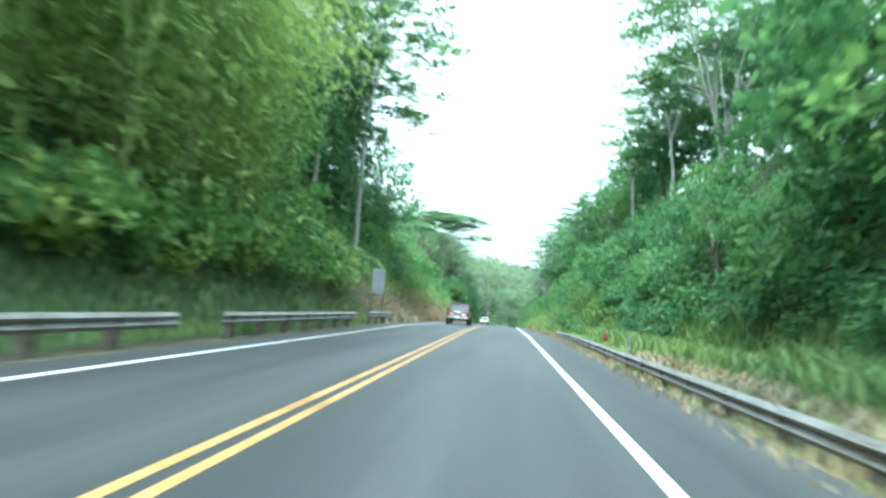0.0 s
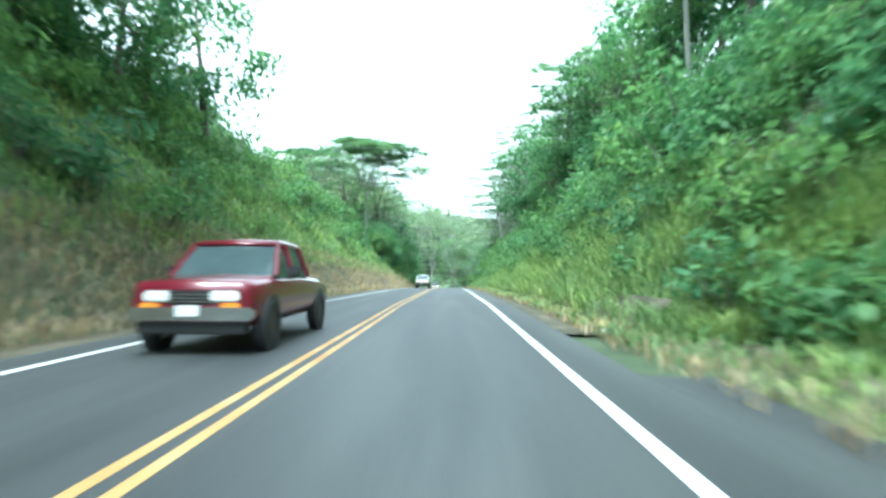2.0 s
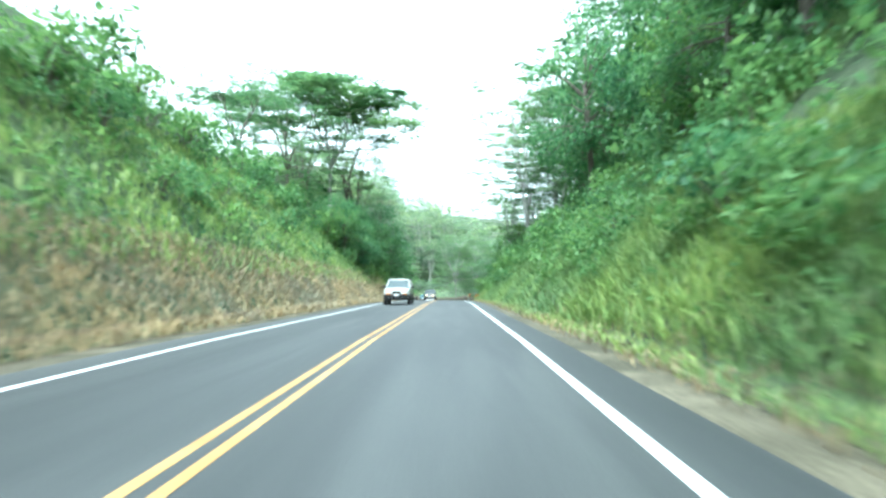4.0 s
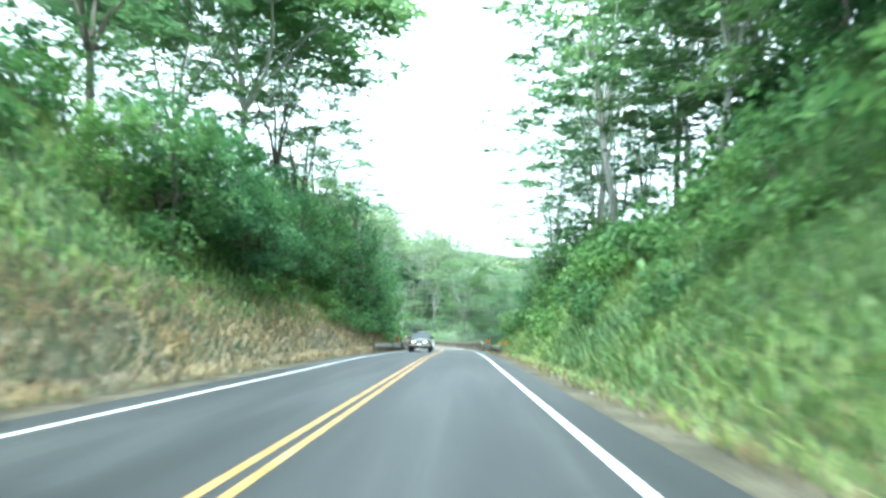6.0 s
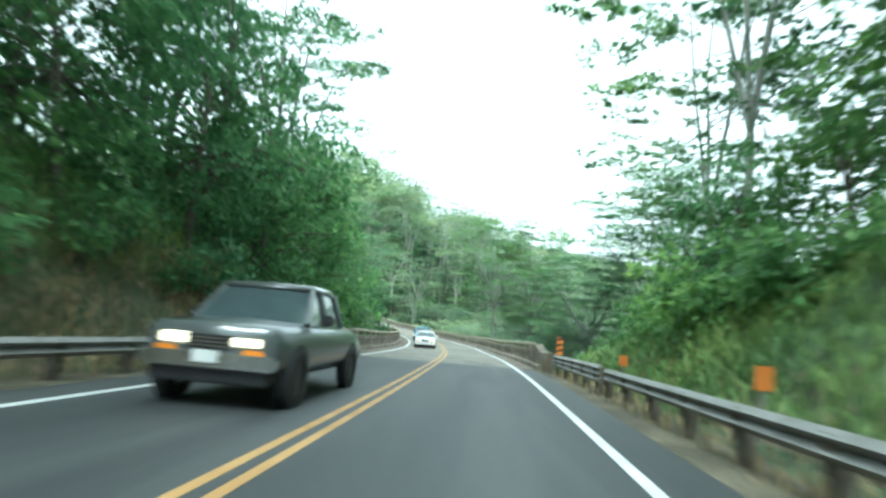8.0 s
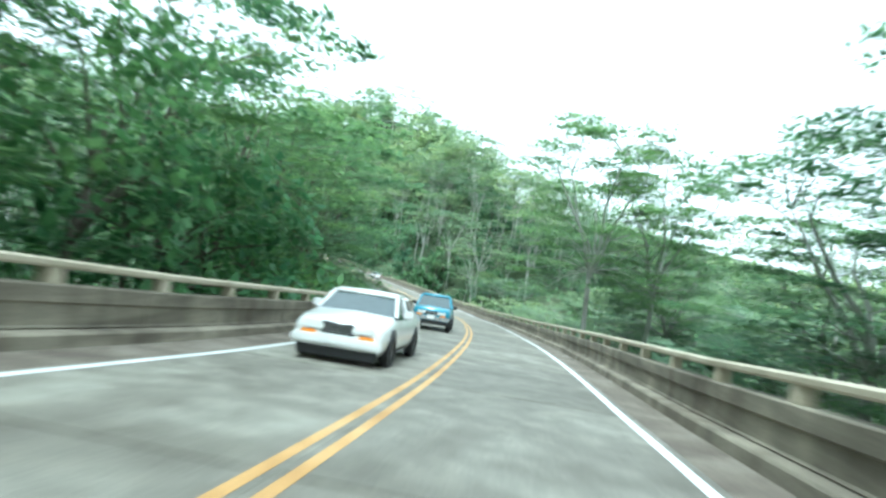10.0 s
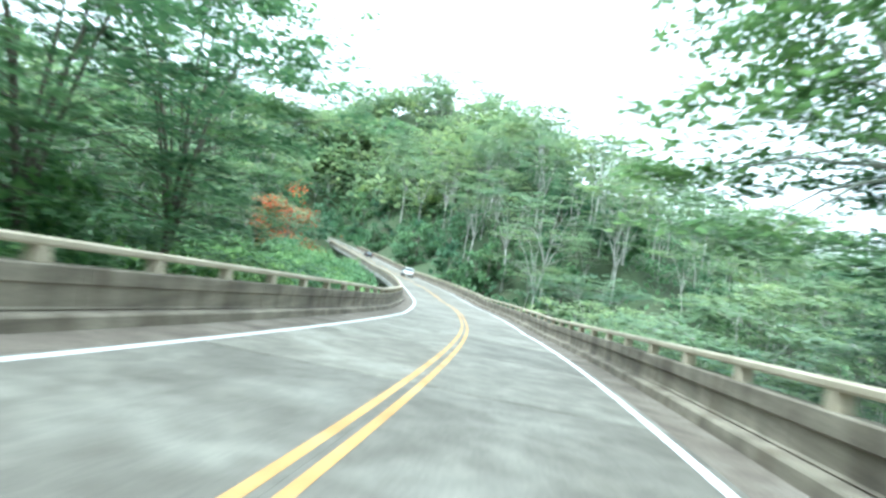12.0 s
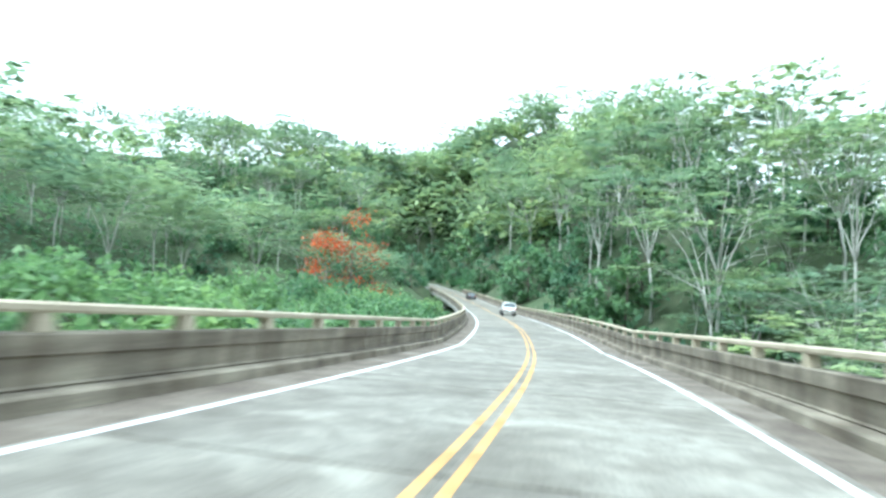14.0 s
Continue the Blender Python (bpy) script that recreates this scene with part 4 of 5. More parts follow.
carpet("dry_undergrowth", scatter(6000, 34, 165, 5.4, 8.2, -1), 0.15, 0.3, GRASS_DRY, "dry brown vines and dead leaves on the foot of the bank")
grass(scatter(5000, -12, 46, 6.0, 7.4, 1, 0.9), 0.5, GRASS_GREEN, "short green grass behind the guard rail", 0.024, 0.5)
grass(scatter(17000, -12, 52, 7.3, 10.5, 1, 0.9), 1.0, GRASS_GREEN, "tall yellow-green grass behind the guard rail", 0.028, 0.45)
grass(scatter(30000, 48, 98, 5.7, 9.8, 1, 0.9), 0.75, GRASS_GREEN, "tall yellow-green grass on the foot of the bank", 0.022, 0.7)
grass(scatter(40000, 94, 146, 5.5, 14.5, 1, 0.9), 0.75, GRASS_GREEN, "tall yellow-green grass covering the cut bank", 0.024, 0.7)
grass(scatter(7000, 142, 174, 5.7, 9.5, 1, 0.9), 0.6, GRASS_GREEN, "tall yellow-green grass behind the guard rail", 0.03, 0.6)
grass(scatter(16000, -12, 184, 4.6, 6.6, 1, 0.9), 0.33, GRASS_DRY, "dry straw-coloured grass along the verge", 0.018)
grass(scatter(1800, 25, 34, 5.3, 8.4, -1, 0.9), 0.45, GRASS_DRY, "dry tufts behind the end of the guard rail", 0.02, 0.8)
grass(scatter(39000, 34, 184, 4.85, 8.4, -1, 0.9), 0.52, GRASS_DRY, "dry brown grass on the foot of the bank", 0.02, 0.9)
carpet("undergrowth", scatter(9000, 46, 150, 5.9, 10, 1), 0.2, 0.7, LEAF_BUSH, "creeping vines mixed into the bank grass")
carpet("undergrowth", scatter(7000, 171, 204, 5.6, 13, 1), 0.26, 0.9, LEAF_DARK, "dark low plants behind the bridge approach")
grass(scatter(3500, 171, 190, 5.5, 7.5, 1), 0.55, GRASS_GREEN, "grass behind the bridge approach rail", 0.022, 0.6)
carpet("undergrowth", scatter(5000, 36, 150, 6.8, 10, -1), 0.2, 0.5, LEAF_BUSH, "creeping vines on the dry bank")
grass(scatter(34000, 30, 184, 7.2, 15.0, -1, 0.9), 0.75, GRASS_GREEN, "patchy green grass on the bank", 0.03, 0.5)
grass(scatter(900, 3, 11, 7.4, 9.6, 1), 1.4, GRASS_GREEN, "tall pale cane grass behind the guard rail", 0.03, 0.7)
grass(scatter(2600, -2, 18, 5.8, 7.2, 1), 0.65, GRASS_DRY, "dry straw tufts along the guard rail", 0.022, 0.6)
grass(scatter(700, 159, 163, 5.2, 6.3, 1), 0.6, GRASS_DRY, "pale dry grass at the end of the guard rail", 0.022, 0.7)
grass(scatter(900, 157, 164, 5.2, 6.8, 1), 0.7, GRASS_GREEN, "yellow-green grass at the end of the guard rail", 0.024, 0.7)
grass(scatter(9000, 46, 160, 4.85, 6.0, 1), 0.35, GRASS_GREEN, "short green grass along the road edge", 0.018, 0.7)
grass(scatter(3000, -10, 46, 5.15, 6.2, 1), 0.22, GRASS_GREEN, "short weeds under the guard rail", 0.016, 0.7)
grass(scatter(4000, 183, 196, 5.3, 9.0, -1), 0.9, GRASS_GREEN, "bright grass slope behind the parapet end", 0.03, 0.5)
grass(scatter(11000, -12, 32, 5.0, 8.6, -1), 0.5, GRASS_GREEN, "green grass behind the guard rail", 0.022, 0.5)

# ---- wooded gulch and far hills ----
# these crowns carry the haze in their leaf colour, there is no mist
far_umbrella = [layered_tree(51 + k, 20, 8.0, "pale-trunked umbrella tree on the wooded hillside", 5, 26, 48, 0.82, 0.40, 0.70, 0.8, 0.30, leaf=LEAF_HAZED_HILL, sides=4, name="hillside_tree", group="hillside trees", flat=0.93, dome=0.15) for k in range(3)]
gulch_umbrella = [layered_tree(55 + k, 20, 8.0, "umbrella tree with a flat layered crown beside the bridge", 5, 30, 84, 0.64, 0.38, 0.62, 0.55, 0.30, leaf=LEAF_HAZED_HILL, sides=5, name="gulch_tree", group="gulch trees", flat=0.92, dome=0.15) for k in range(2)]
grows = {0: [], 1: []}
far_broad = [broad_tree(61 + k, 10, 4.6, 20, 21, 1.35, "leafy tree in the wooded gulch, leaves tinted blue-green for haze", LEAF_HAZED_FOREST, "forest_tree", "hillside trees", 0.05) for k in range(2)]
frows, brows = {0: [], 1: [], 2: []}, {0: [], 1: []}
tries = 0
taken = []
woods = []
for s0, s1, a0, a1, side, count in ((322, 445, 8.5, 48, 1, 110), (440, 545, 9, 75, 1, 70), (425, 545, 9, 75, -1, 90)):
    for k in range(count):
        s, lat = rng.uniform(s0, s1), side * rng.uniform(a0, a1)
        x, y = at_road(s, lat)
        if any((x - a) ** 2 + (y - b) ** 2 < 9 for a, b in taken):
            continue
        taken.append((x, y))
        if k % 2 and abs(lat) > 17:
            frows[k % 3].append((x, y, rng.uniform(0.7, 1.1), rng.uniform(0, 360)))
        else:
            brows[k % 2].append((x, y, rng.uniform(0.6, 1.1), rng.uniform(0, 360)))
for k in range(40):
    x, y = at_road(rng.uniform(506, 565), rng.uniform(-14, 14))
    taken.append((x, y))
    (frows[k % 3] if k % 2 else brows[k % 2]).append((x, y, rng.uniform(0.6, 0.95), rng.uniform(0, 360)))
for k in range(26):
    s, lat = rng.uniform(450, 505), (6.2 + rng.uniform(0, 4)) * (1 if k % 2 else -1)
    brows[k // 2 % 2].append((*at_road(s, lat), rng.uniform(0.45, 0.8), rng.uniform(0, 360)))
for k in range(14):
    frows[k % 3].append((rng.uniform(-28, 26), rng.uniform(362, 448), rng.uniform(0.95, 1.25), rng.uniform(0, 360)))
for k in range(90):
    woods.append((rng.uniform(-260, -40), rng.uniform(436, 560), rng.uniform(0.9, 1.25), rng.uniform(0, 6)))
for k in range(150):
    woods.append((rng.uniform(-240, -66), rng.uniform(300, 440), rng.uniform(0.7, 1.0), rng.uniform(0, 6)))
woods = [w for w in woods if abs(from_road([w[0]], [w[1]])[1][0]) > 14]
tops = []
for k in range(400):
    s, lat = rng.uniform(258, 345), rng.uniform(15, 62)
    x, y = at_road(s, lat)
    if len(tops) >= 44 or any((x - a) ** 2 + (y - b) ** 2 < 46 for a, b in tops):
        continue
    tops.append((x, y))
    taken.append((x, y))
    g, deck = float(ground(np.array([x]), np.array([y]))[0]), float(np.interp(s, S, LINE_Z))
    sc = (deck - g + 1.5 + (lat - 12) * np.interp(s, (250, 345), (0.2, 0.55))) / 20 * rng.uniform(0.85, 1.04)
    grows[k % 2].append((x, y, max(0.5, min(sc, 1.25)), rng.uniform(0, 360)))
while len(taken) < 660 and tries < 60000:
    tries += 1
    x, y = rng.uniform(-270, 110), rng.uniform(198, 520)
    (s,), (lat,) = from_road([x], [y])
    reach = math.hypot(x + 45, y - 330)
    if abs(lat) < 10 or (s < 198 and lat < 60) or (lat < 0 and s < 268 and lat > -26) or (-24 < lat < 0 and s < 380) or rng.uniform() < (reach - 70) / 200:
        continue
    gap = 4.0 if reach < 110 else 5.5
    if any((x - a) ** 2 + (y - b) ** 2 < gap * gap for a, b in taken):
        continue
    taken.append((x, y))
    g = float(ground(np.array([x]), np.array([y]))[0])
    deck = float(np.interp(s, S, LINE_Z))
    tall, spare = (20, 1.5) if abs(lat) > 16 and all((x - a) ** 2 + (y - b) ** 2 > 56 for a, b in tops) else (10, -1.0)
    if tall == 20:
        tops.append((x, y))
    sc = rng.uniform(0.75, 1.15) if tall == 20 else rng.uniform(0.8, 1.3)
    if s < 330 and abs(lat) < 45:
        sc = min(sc, max(0.25, (deck - g + spare + (abs(lat) - 10) * (0.05 if lat < 0 else 0.2)) / tall))
    if tall == 20 and s < 345 and 0 < lat < 60:
        sc = (deck - g + 2 + (lat - 12) * np.interp(s, (250, 345), (0.2, 0.55))) / 20 * rng.uniform(0.85, 1.04)
    row = (x, y, sc, rng.uniform(0, 360))
    if tall == 20 and s < 400 and abs(lat) < 55 and len(grows[0]) + len(grows[1]) < 80:
        grows[len(taken) // 2 % 2].append(row)
    elif (abs(lat) > 40 and sum(map(len, frows.values())) >= 190) or (tall == 10 and abs(lat) > 70):
        woods.append(row)
    elif tall == 20:
        frows[int(rng.integers(0, 3))].append(row)
    else:
        brows[int(rng.integers(0, 2))].append(row)
def clear_of_blossom(rows):
    """Keeps the view from the bridge to the flowering tree open."""
    return [r for r in rows if not (-82 < r[0] < -50 and 312 < r[1] < 350)]


for k in range(3):
    frows[k] = clear_of_blossom(frows[k])
for k in range(2):
    brows[k], grows[k] = clear_of_blossom(brows[k]), clear_of_blossom(grows[k])
for k in range(3):
    plant(far_umbrella[k], frows[k])
for k in range(2):
    plant(far_broad[k], brows[k])
    plant(gulch_umbrella[k], grows[k])
p = np.stack([rng.uniform(-230, 90, 44000), rng.uniform(190, 490, 44000), np.zeros(44000)], -1)
ps, pl = from_road(p[:, 0], p[:, 1])
p = p[(np.abs(pl) > 13) & ((ps > 192) | (np.abs(pl) > 30))]
p[:, 2] = ground(p[:, 0], p[:, 1])
carpet("undergrowth", p, 1.5, 3.0, LEAF_HAZED_FOREST, "dense low forest growth on the hillsides")

if woods:
    v, f, n = [], [], 0
    src = next(c for c in far_umbrella[0].children if c.name.startswith("crown")).data
    co = np.empty(len(src.vertices) * 3, np.float32)
    src.vertices.foreach_get("co", co)
    quad = co.reshape(-1, 4, 3)[::6]
    centre = quad.mean(1, keepdims=True)
    co = (centre + (quad - centre) * 1.75).reshape(-1, 3)
    for x, y, sc, turn in woods:
        c, sn = math.cos(turn), math.sin(turn)
        g = float(ground(np.array([x]), np.array([y]))[0])
        v.append(np.stack([x + sc * (co[:, 0] * c - co[:, 1] * sn), y + sc * (co[:, 0] * sn + co[:, 1] * c), g + sc * co[:, 2]], -1))
        f.append(np.arange(len(co)).reshape(-1, 4) + n)
        n += len(co)
    tagged(new("distant_woods", mesh_of("distant_woods", np.concatenate(v), np.concatenate(f), LEAF_HAZED_HILL)), "distant treetops on the wooded hills", "woods", kind="stuff")
fill = []
for x0, x1, y0, y1, n in ((-330, -30, 470, 640, 420), (-30, 230, 420, 640, 300), (25, 240, 205, 430, 260), (-420, 420, 640, 1100, 320), (-330, -200, 250, 480, 120), (-190, -35, 418, 505, 260), (-215, -135, 478, 560, 200)):
    for k in range(n):
        fill.append((rng.uniform(x0, x1), rng.uniform(y0, y1), 1.0 if y0 < 600 else 2.2))
fill = np.array(fill)
fg = ground(fill[:, 0], fill[:, 1])
fs, fl = from_road(fill[:, 0], fill[:, 1])
clear = (np.abs(fl) > 14) | (fs > 512)
pts = []
for (x, y, sc), g, ok in zip(fill, fg, clear):
    if ok:
        m = 28
        top = rng.uniform(9, 17) * sc
        r = rng.uniform(3.5, 6.5) * sc
        d = rng.normal(0, 1, (m, 3)) * (r * 0.5, r * 0.5, top * 0.16)
        pts.append(d + (x, y, g + top * 0.72))
v, f = leaves(rng, np.concatenate(pts), 3.4, 0.6, 0.6, 0.15)
tagged(new("distant_woods", mesh_of("distant_woods", v, f, LEAF_HAZED_HILL)), "far green forest canopy covering the hills", "woods", kind="stuff")
pts = []
for x0, x1 in ((38, 120), (-120, -42)):
    for k in range(180):
        x, y = rng.uniform(x0, x1), rng.uniform(-40, 215)
        top, r = rng.uniform(5, 8), rng.uniform(2.5, 4.5)
        pts.append(rng.normal(0, 1, (60, 3)) * (r * 0.55, r * 0.55, top * 0.16) + (x, y, float(ground(np.array([x]), np.array([y]))[0]) + top * 0.65))
v, f = leaves(rng, np.concatenate(pts), 1.3, 0.5, 0.55, 0.2)
tagged(new("distant_woods", mesh_of("distant_woods", v, f, LEAF_HAZED_FOREST)), "woods on the land behind the road banks", "woods", kind="stuff")
plant(broad_tree(71, 12, 4.5, 40, 70, 0.32, "tulip tree with bright red flowers beside the bridge", LEAF_DARK, "flowering_tree", flowers=0.62), [(-73.5, 344, 1.42, 0, 1.16)])
lush = [broad_tree(72 + k, 10, 4.4, 44, 60, 0.55, "lush broad-leaved tree crowding the bridge parapet", LEAF_UMBRELLA, "lush_tree", "lush trees", 0.3) for k in range(2)]
rows = {0: [], 1: []}
for i, s in enumerate(np.arange(282, 372, 2.4)):
    deck = float(np.interp(s, S, LINE_Z))
    a = 10.5 + 5.5 * (i % 3) + rng.uniform(-1, 1)
    rows[i % 2].append((s, -a, deck + 1.0 + 0.2 * (a - 10) + rng.uniform(-0.6, 1.4), rng.uniform(0.75, 1.05), rng.uniform(0, 360)))
for k in range(2):
    plant(lush[k], spots_to(10, rows[k]))


# ---- vehicles ----
def loft(name, stations, material, smooth_faces=True):
    """A body skinned over stations (y, [(x, z), ...]), mirrored left to right, closed at both ends."""
    bm = bmesh.new()
    rings = []
    for y, half in stations:
        ring = [(x, z) for x, z in half] + [(-x, z) for x, z in reversed(half) if x > 1e-4]
        rings.append([bm.verts.new((x, y, z)) for x, z in ring])
    for a, b in zip(rings, rings[1:]):
        for k in range(len(a)):
            bm.faces.new((a[k], a[(k + 1) % len(a)], b[(k + 1) % len(b)], b[k]))
    bm.faces.new(rings[0])
    bm.faces.new(rings[-1])
    return bm_mesh(name, bm, material, smooth_faces)


def wheel(parent, x, y, r):
    bm = bmesh.new()
    w = 0.11
    outline = [(r * 0.62, -w), (r * 0.93, -w), (r, -w * 0.7), (r, w * 0.7), (r * 0.93, w), (r * 0.62, w)]
    rings = [[bm.verts.new((px, math.cos(a) * rr, math.sin(a) * rr)) for rr, px in outline] for a in np.linspace(0, 2 * math.pi, 24, endpoint=False)]
    for i in range(24):
        for k in range(6):
            bm.faces.new((rings[i][k], rings[i][(k + 1) % 6], rings[(i + 1) % 24][(k + 1) % 6], rings[(i + 1) % 24][k]))
    ob = new("wheel")
    ob.parent = parent
    ob.matrix_local = pose(x, y, r)
    part("tyre", bm_mesh("tyre", bm, TYRE), ob)
    bm = bmesh.new()
    bmesh.ops.create_cone(bm, cap_ends=True, segments=24, radius1=r * 0.63, radius2=r * 0.63, depth=0.15, matrix=pose(0, 0, 0, 0, 90, 0))
    for k in range(5):
        a = 2 * math.pi * k / 5
        bmesh.ops.create_cube(bm, size=1, matrix=Matrix.Rotation(a, 4, "X") @ Matrix.LocRotScale((0, 0, r * 0.32), None, (0.17, 0.07, r * 0.5)))
    part("rim", bm_mesh("rim", bm, RIM), ob)


def vehicle(kind, name, paint_colour, label, lit=False):
    """kind: sedan, suv or pickup. It faces -y (towards oncoming drivers)."""
    L, W, H, hood, base, r = {"sedan": (4.6, 1.76, 1.42, 0.92, 0.20, 0.31), "suv": (4.5, 1.80, 1.78, 1.12, 0.40, 0.38), "pickup": (5.1, 1.84, 1.76, 1.12, 0.40, 0.38)}[kind]
    paint = plain(name + "_paint", paint_colour, 0.28, 0.1, 0.7, 0.05)
    car = thing(name, label, "car" if kind != "pickup" else "pickup truck")
    f, b, w = -L / 2, L / 2, W / 2
    belt = hood + 0.02
    nose = 0.22 if kind == "sedan" else 0.09
    def side(z, k=1.0, bottom=base):
        return [(0, bottom), (w * 0.86 * k, bottom), (w * 0.97 * k, bottom + 0.16), (w * k, (bottom + z) / 2), (w * 0.97 * k, z - 0.12), (w * 0.88 * k, z - 0.015), (0, z + 0.02)]
    tail = {"sedan": 0.98, "suv": hood, "pickup": 0.98}[kind]
    cowl = f + (1.15 if kind == "sedan" else 1.2)
    part("body", loft("body", [(f, side(hood - nose, 0.88, base + 0.1)), (f + 0.08, side(hood - nose * 0.65, 0.94, base + 0.04)), (f + 0.35, side(hood - nose * 0.4, 0.985)), (cowl, side(belt)), (0.2, side(belt)), (b - 0.9, side(max(tail, belt - 0.04))), (b - 0.12, side(tail, 0.97)), (b, side(tail - 0.1, 0.92, base + 0.1))], paint), car)
    back = {"sedan": b - 1.0, "suv": b - 0.12, "pickup": 0.75}[kind]
    slope = {"sedan": 0.75, "suv": 0.3, "pickup": 0.2}[kind]
    def cabin(k, z0, z1, kt):
        return [(0, z0), (w * 0.93 * k, z0), (w * kt, z1), (0, z1 + 0.02)]
    part("glasshouse", loft("glasshouse", [(cowl, cabin(1, belt - 0.06, belt - 0.02, 0.9)), (cowl + 0.62, cabin(1, belt - 0.06, H - 0.1, 0.74)), (back - slope, cabin(1, belt - 0.06, H - 0.1, 0.74)), (back, cabin(1, belt - 0.06, belt - 0.02, 0.9))], GLASS, False), car, "dark reflecting window glass")
    part("roof", loft("roof", [(cowl + 0.55, [(0, H - 0.13), (w * 0.75, H - 0.13), (w * 0.74, H - 0.07), (0, H - 0.05)]), (cowl + 0.85, [(0, H - 0.13), (w * 0.77, H - 0.13), (w * 0.72, H - 0.02), (0, H)]), (back - slope - 0.2, [(0, H - 0.13), (w * 0.77, H - 0.13), (w * 0.72, H - 0.02), (0, H)]), (back - slope + 0.08, [(0, H - 0.13), (w * 0.75, H - 0.13), (w * 0.74, H - 0.07), (0, H - 0.05)])], paint), car)
    for sd in (-1, 1):
        for y0, z0, y1, z1, x0, x1 in ((cowl, belt - 0.03, cowl + 0.62, H - 0.1, 0.93, 0.755), (back, belt - 0.03, back - slope, H - 0.1, 0.93, 0.755), ((cowl + back) / 2, belt - 0.03, (cowl + back) / 2, H - 0.1, 0.94, 0.76)):
            bm = bmesh.new()
            tube(bm, [Vector((sd * w * x0, y0, z0)), Vector((sd * w * x1, y1, z1))], [0.045, 0.045], 6)
            part("pillar", bm_mesh("pillar", bm, paint), car)
        part("headlight", box_mesh("headlight", sd * w * 0.5 - 0.2, sd * w * 0.5 + 0.24 * (1 if sd > 0 else 0.85), f - 0.03, f + 0.12, hood - 0.36, hood - 0.2, LAMP_ON if lit else LAMP_LENS, 0.03), car)
        part("turn_signal", box_mesh("turn_signal", sd * w * 0.62 - 0.14, sd * w * 0.62 + 0.14, f - 0.025, f + 0.1, hood - 0.46, hood - 0.37, AMBER, 0.02), car)
        part("tail_light", box_mesh("tail_light", sd * w * 0.78 - 0.1, sd * w * 0.78 + 0.1, b - 0.1, b + 0.015, tail - 0.34, tail - 0.12, TAIL_RED, 0.02), car)
        part("side_mirror", box_mesh("side_mirror", sd * (w + 0.1) - 0.1, sd * (w + 0.1) + 0.1, cowl + 0.42, cowl + 0.56, belt - 0.02, belt + 0.15, paint if kind == "sedan" else BLACK_TRIM, 0.03), car)
        for y in (f + 0.85, b - 0.95):
            wheel(car, sd * (w - 0.085), y, r)
            bm = bmesh.new()
            bmesh.ops.create_cone(bm, cap_ends=True, segments=28, radius1=r + 0.075, radius2=r + 0.075, depth=0.16, matrix=pose(sd * (w - 0.076), y, r + 0.015, 0, 90, 0))
            part("wheel_arch", bm_mesh("wheel_arch", bm, BLACK_TRIM), car)
    part("grille", box_mesh("grille", -w * 0.36, w * 0.36, f - 0.02, f + 0.1, hood - 0.4, hood - 0.19, BLACK_TRIM, 0.02), car)
    for k in range(3):
        part("grille_bar", box_mesh("grille_bar", -w * 0.35, w * 0.35, f - 0.03, f - 0.018, hood - 0.36 + k * 0.05, hood - 0.345 + k * 0.05, CHROME), car)
    part("front_bumper", box_mesh("front_bumper", -w * 0.96, w * 0.96, f - 0.09, f + 0.14, base + 0.1, base + 0.29, paint if kind == "sedan" else (CHROME if kind == "pickup" else BLACK_TRIM), 0.04), car)
    part("air_dam", box_mesh("air_dam", -w * 0.85, w * 0.85, f + 0.02, f + 0.2, base - 0.1, base + 0.11, BLACK_TRIM, 0.03), car)
    part("rear_bumper", box_mesh("rear_bumper", -w * 0.95, w * 0.95, b - 0.12, b + 0.08, base + 0.12, base + 0.32, paint if kind == "sedan" else CHROME, 0.04), car)
    part("plate", box_mesh("plate", -0.16, 0.16, f - 0.105, f - 0.085, base + 0.17, base + 0.32, PLATE), car)
    part("plate", box_mesh("plate", -0.16, 0.16, b + 0.078, b + 0.095, base + 0.17, base + 0.32, PLATE), car)
    if kind == "suv":
        for sd in (-1, 1):
            part("sill", box_mesh("sill", sd * w - 0.05, sd * w + 0.03, f + 1.3, b - 1.42, base - 0.02, base + 0.2, BLACK_TRIM, 0.02), car, "dark plastic sill")
        for sd in (-0.42, 0.42):
            part("roof_rail", box_mesh("roof_rail", sd * W - 0.025, sd * W + 0.025, cowl + 0.95, back - slope - 0.2, H - 0.1, H + 0.03, BLACK_TRIM, 0.012), car, "black roof rail")
        part("fog_bar", box_mesh("fog_bar", -w * 0.5, w * 0.5, f - 0.12, f - 0.06, base + 0.12, base + 0.2, BLACK_TRIM, 0.015), car)
    if kind == "pickup":
        part("truck_bed", box_mesh("truck_bed", -w * 0.82, w * 0.82, 0.95, b - 0.1, tail - 0.1, tail + 0.035, BLACK_TRIM, 0.02), car, "dark open truck bed")
    return car


def lamp_on():
    m, n, l, b = node_material("lit_headlamp")
    b.inputs["Base Color"].default_value = (0.8, 0.8, 0.78, 1)
    b.inputs["Emission Color"].default_value = (1.0, 0.78, 0.45, 1)
    b.inputs["Emission Strength"].default_value = 0.9
    return m


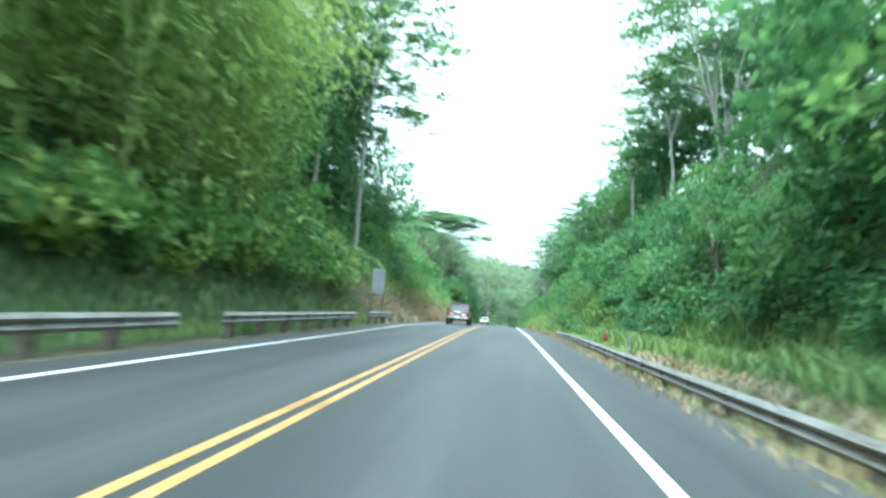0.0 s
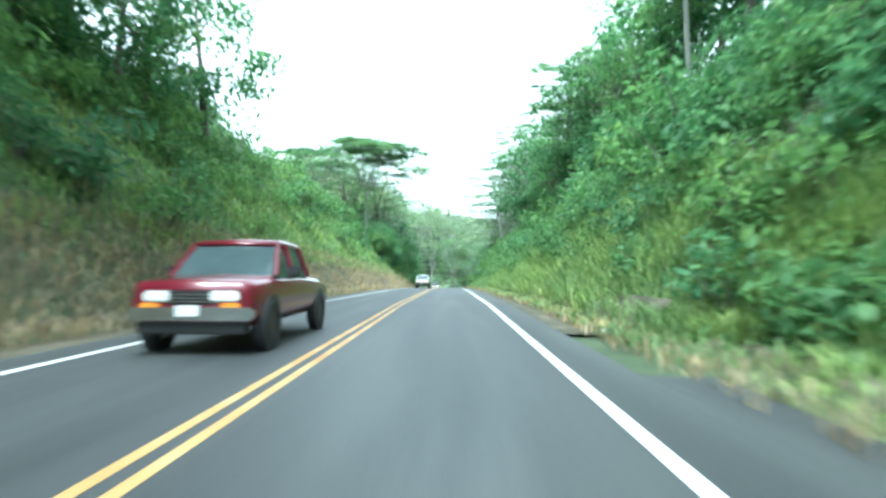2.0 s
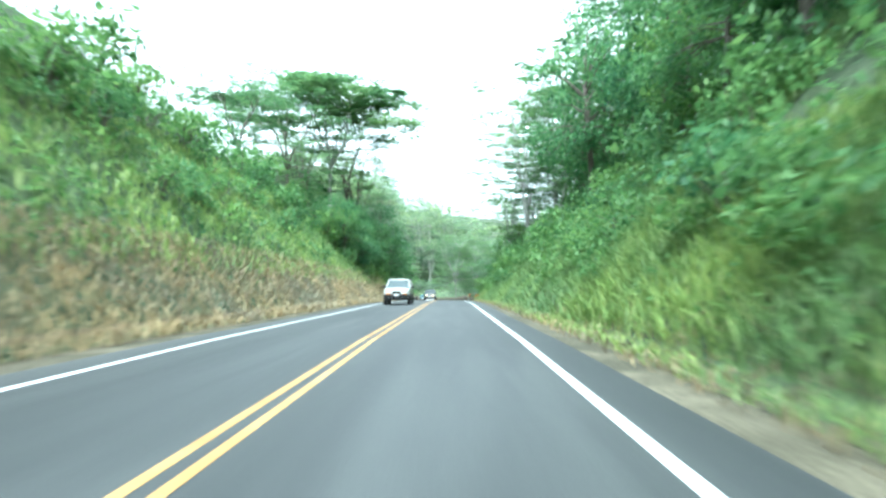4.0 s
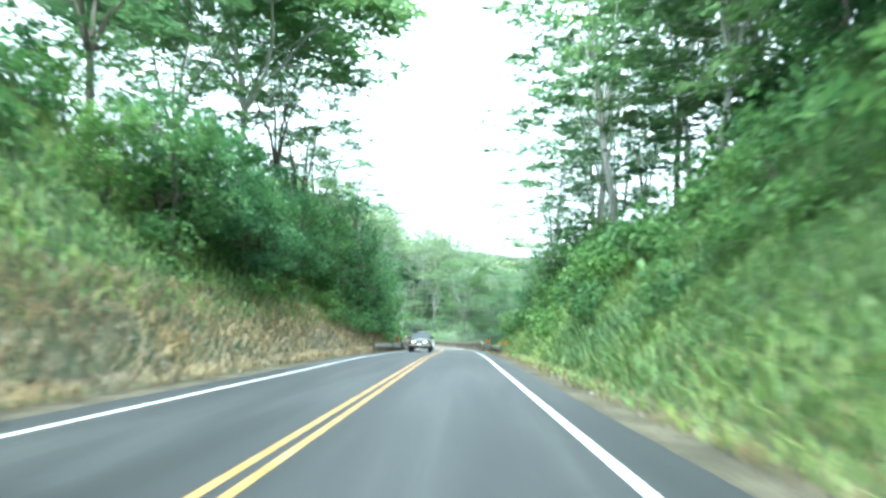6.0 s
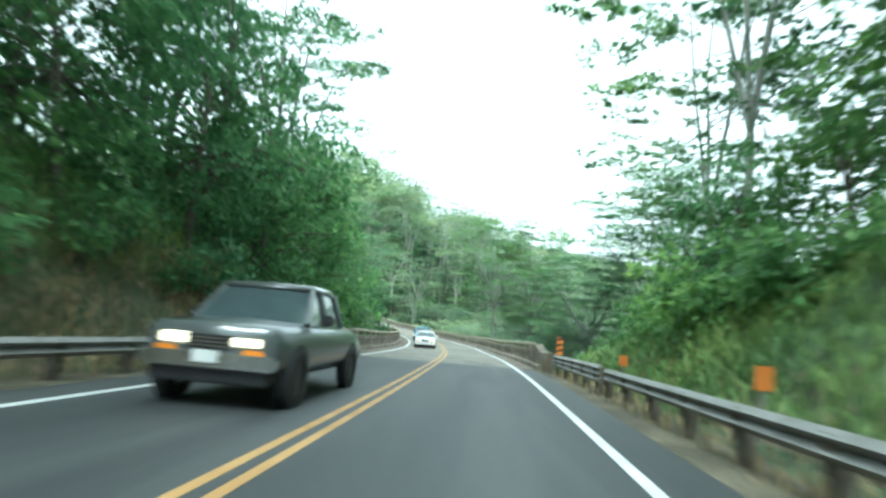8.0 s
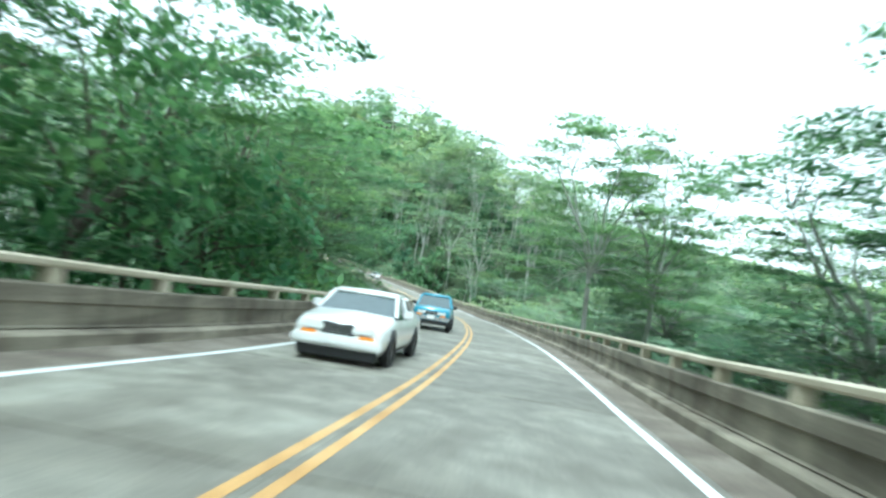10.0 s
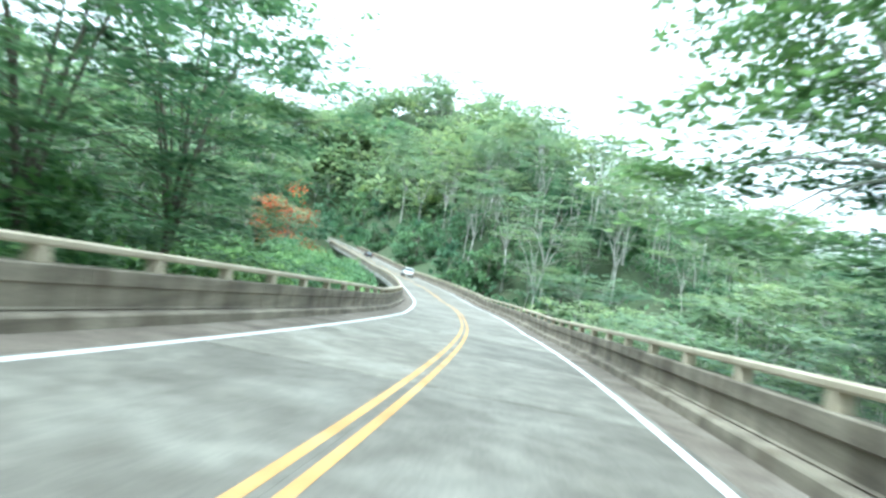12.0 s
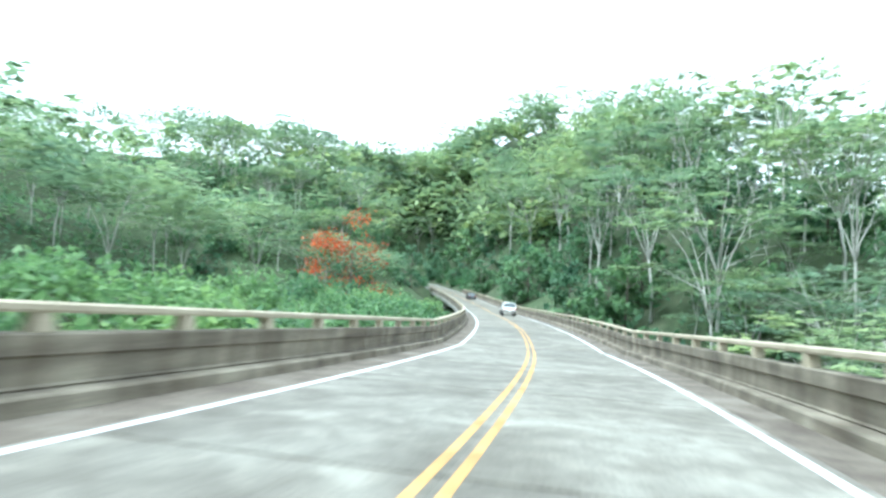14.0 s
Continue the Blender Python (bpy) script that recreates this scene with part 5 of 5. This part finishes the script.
def on_wheels(s, lat, turn=0):
    """A pose that follows the road's slope and crossfall."""
    ahead = Vector(on_road(s + 1.5, lat)) - Vector(on_road(s - 1.5, lat))
    right = Vector(on_road(s, lat + 0.8)) - Vector(on_road(s, lat - 0.8))
    up = right.cross(ahead).normalized()
    ahead.normalize()
    right = ahead.cross(up)
    m = Matrix((right, ahead, up)).transposed().to_4x4()
    m.translation = Vector(on_road(s, lat, 0.004))
    return m @ Matrix.Rotation(radians(turn), 4, "Z")


LAMP_ON = lamp_on()
vehicle("pickup", "red_pickup", (0.13, 0.008, 0.02), "dark red pickup truck in the oncoming lane").matrix_basis = on_wheels(48.8, -1.75)
vehicle("suv", "silver_suv", (0.52, 0.53, 0.50), "silver off-road car in the oncoming lane").matrix_basis = on_wheels(119.1, -1.9)
vehicle("pickup", "grey_pickup", (0.10, 0.11, 0.11), "dark grey pickup truck with lit headlights", True).matrix_basis = on_wheels(170.3, -1.65)
vehicle("sedan", "white_sedan", (0.74, 0.74, 0.73), "white sedan crossing the bridge").matrix_basis = on_wheels(212.5, -1.7)
vehicle("pickup", "blue_pickup", (0.05, 0.24, 0.34), "light blue pickup truck crossing the bridge").matrix_basis = on_wheels(230.0, -1.9)
vehicle("suv", "white_suv", (0.74, 0.74, 0.73), "white off-road car on the far bridge curve").matrix_basis = on_wheels(352, 1.6, 180)
vehicle("sedan", "dark_sedan", (0.06, 0.065, 0.07), "dark sedan on the far bridge curve").matrix_basis = on_wheels(408, 1.6, 180)


# ---- signs and small things ----
def blank_sign(s, lat):
    ob = thing("road_sign", "back of a grey metal road sign on two posts", "road sign")
    part("panel", box_mesh("panel", -0.36, 0.36, -0.012, 0.012, 1.6, 3.0, SIGN_BACK, 0.006), ob)
    for sd in (-0.32, 0.32):
        part("post", box_mesh("post", sd - 0.04, sd + 0.04, 0.014, 0.09, -0.4, 2.8, POST_WOOD, 0.006), ob)
    ob.matrix_basis = road_pose(s, lat, -0.02)


def hazard_marker(s, lat, width=0.3, tall=0.75, low=0.75, stripes=True, h=0.0):
    ob = thing("hazard_marker", "orange hazard marker panel on a post", "road sign", "orange markers")
    part("panel", box_mesh("panel", -width / 2, width / 2, -0.008, 0.008, low, low + tall, ORANGE, 0.004), ob)
    if stripes:
        for k in range(3):
            bm = bmesh.new()
            z = low + 0.1 + k * 0.24
            vs = [bm.verts.new(p) for p in ((-width / 2, -0.012, z), (width / 2, -0.012, z - 0.09 if lat < 0 else z + 0.09), (width / 2, -0.012, z + 0.01 if lat < 0 else z + 0.19), (-width / 2, -0.012, z + 0.1))]
            bm.faces.new(vs)
            part("stripe", bm_mesh("stripe", bm, BLACK_PAINT), ob)
    part("post", box_mesh("post", -0.03, 0.03, 0.01, 0.06, -0.4, low + tall - 0.05, GALVANISED, 0.004), ob)
    ob.matrix_basis = road_pose(s, lat, h - 0.05)


def hydrant(s, lat):
    ob = thing("fire_hydrant", "red fire hydrant in the grass behind the rail", "hydrant")
    bm = bmesh.new()
    for z, r0, r1, d in ((0.03, 0.13, 0.13, 0.06), (0.36, 0.085, 0.085, 0.66), (0.70, 0.11, 0.11, 0.05), (0.79, 0.095, 0.04, 0.14)):
        bmesh.ops.create_cone(bm, cap_ends=True, segments=20, radius1=r0, radius2=r1, depth=d, matrix=pose(0, 0, z))
    part("barrel", bm_mesh("barrel", bm, RED_PAINT), ob)
    for turn in (0, 90, 180):
        bm = bmesh.new()
        bmesh.ops.create_cone(bm, cap_ends=True, segments=14, radius1=0.045, radius2=0.045, depth=0.09, matrix=pose(0, 0, 0.52, 0, 0, turn) @ pose(0.11, 0, 0, 0, 90, 0))
        part("outlet_cap", bm_mesh("outlet_cap", bm, RED_PAINT), ob)
    x, y, z = on_road(s, lat)
    ob.matrix_basis = pose(x, y, float(ground(x, y)) - 0.03)


def delineator(s, lat):
    ob = thing("marker_post", "slim pale grey marker post in the grass", "marker post")
    part("post", box_mesh("post", -0.03, 0.03, -0.012, 0.012, -0.3, 1.1, SIGN_BACK, 0.006), ob)
    x, y, z = on_road(s, lat)
    ob.matrix_basis = pose(x, y, float(ground(x, y)) - 0.05)


def stone(s, lat, size, seed):
    r = random.Random(seed)
    bm = bmesh.new()
    bmesh.ops.create_icosphere(bm, subdivisions=2, radius=size)
    for v in bm.verts:
        v.co *= 1 + 0.35 * noise.noise(v.co * 2.2 / size + Vector((seed, 0, 0)))
        v.co.z *= 0.6
    ob = tagged(new("stone", bm_mesh("stone", bm, STONE)), "pale stone lying on the road verge", "stone", "verge stones")
    x, y, z = on_road(s, lat)
    ob.matrix_basis = pose(x, y, float(ground(x, y)) + size * 0.3, 0, 0, r.uniform(0, 360))


blank_sign(30.6, -5.05)
hazard_marker(185.6, -5.15)
hazard_marker(186.2, 5.2)
hazard_marker(169.2, 5.7, 0.25, 0.34, 0.82, False)
hazard_marker(177.8, 5.8, 0.24, 0.3, 0.74, False)
hazard_marker(470.0, 6.0, 0.6, 0.6, 1.4, False)
hydrant(28.6, 7.1)
delineator(22.0, 6.9)
for i, (s, lat, size) in enumerate(((50.5, 5.2, 0.16), (131.5, 4.9, 0.12), (137.0, 5.0, 0.15), (38.6, -5.5, 0.2), (33.5, -4.9, 0.14), (36.0, -5.2, 0.1), (172, -4.6, 0.09), (176, -4.55, 0.08))):
    stone(s, lat, size, i + 3)
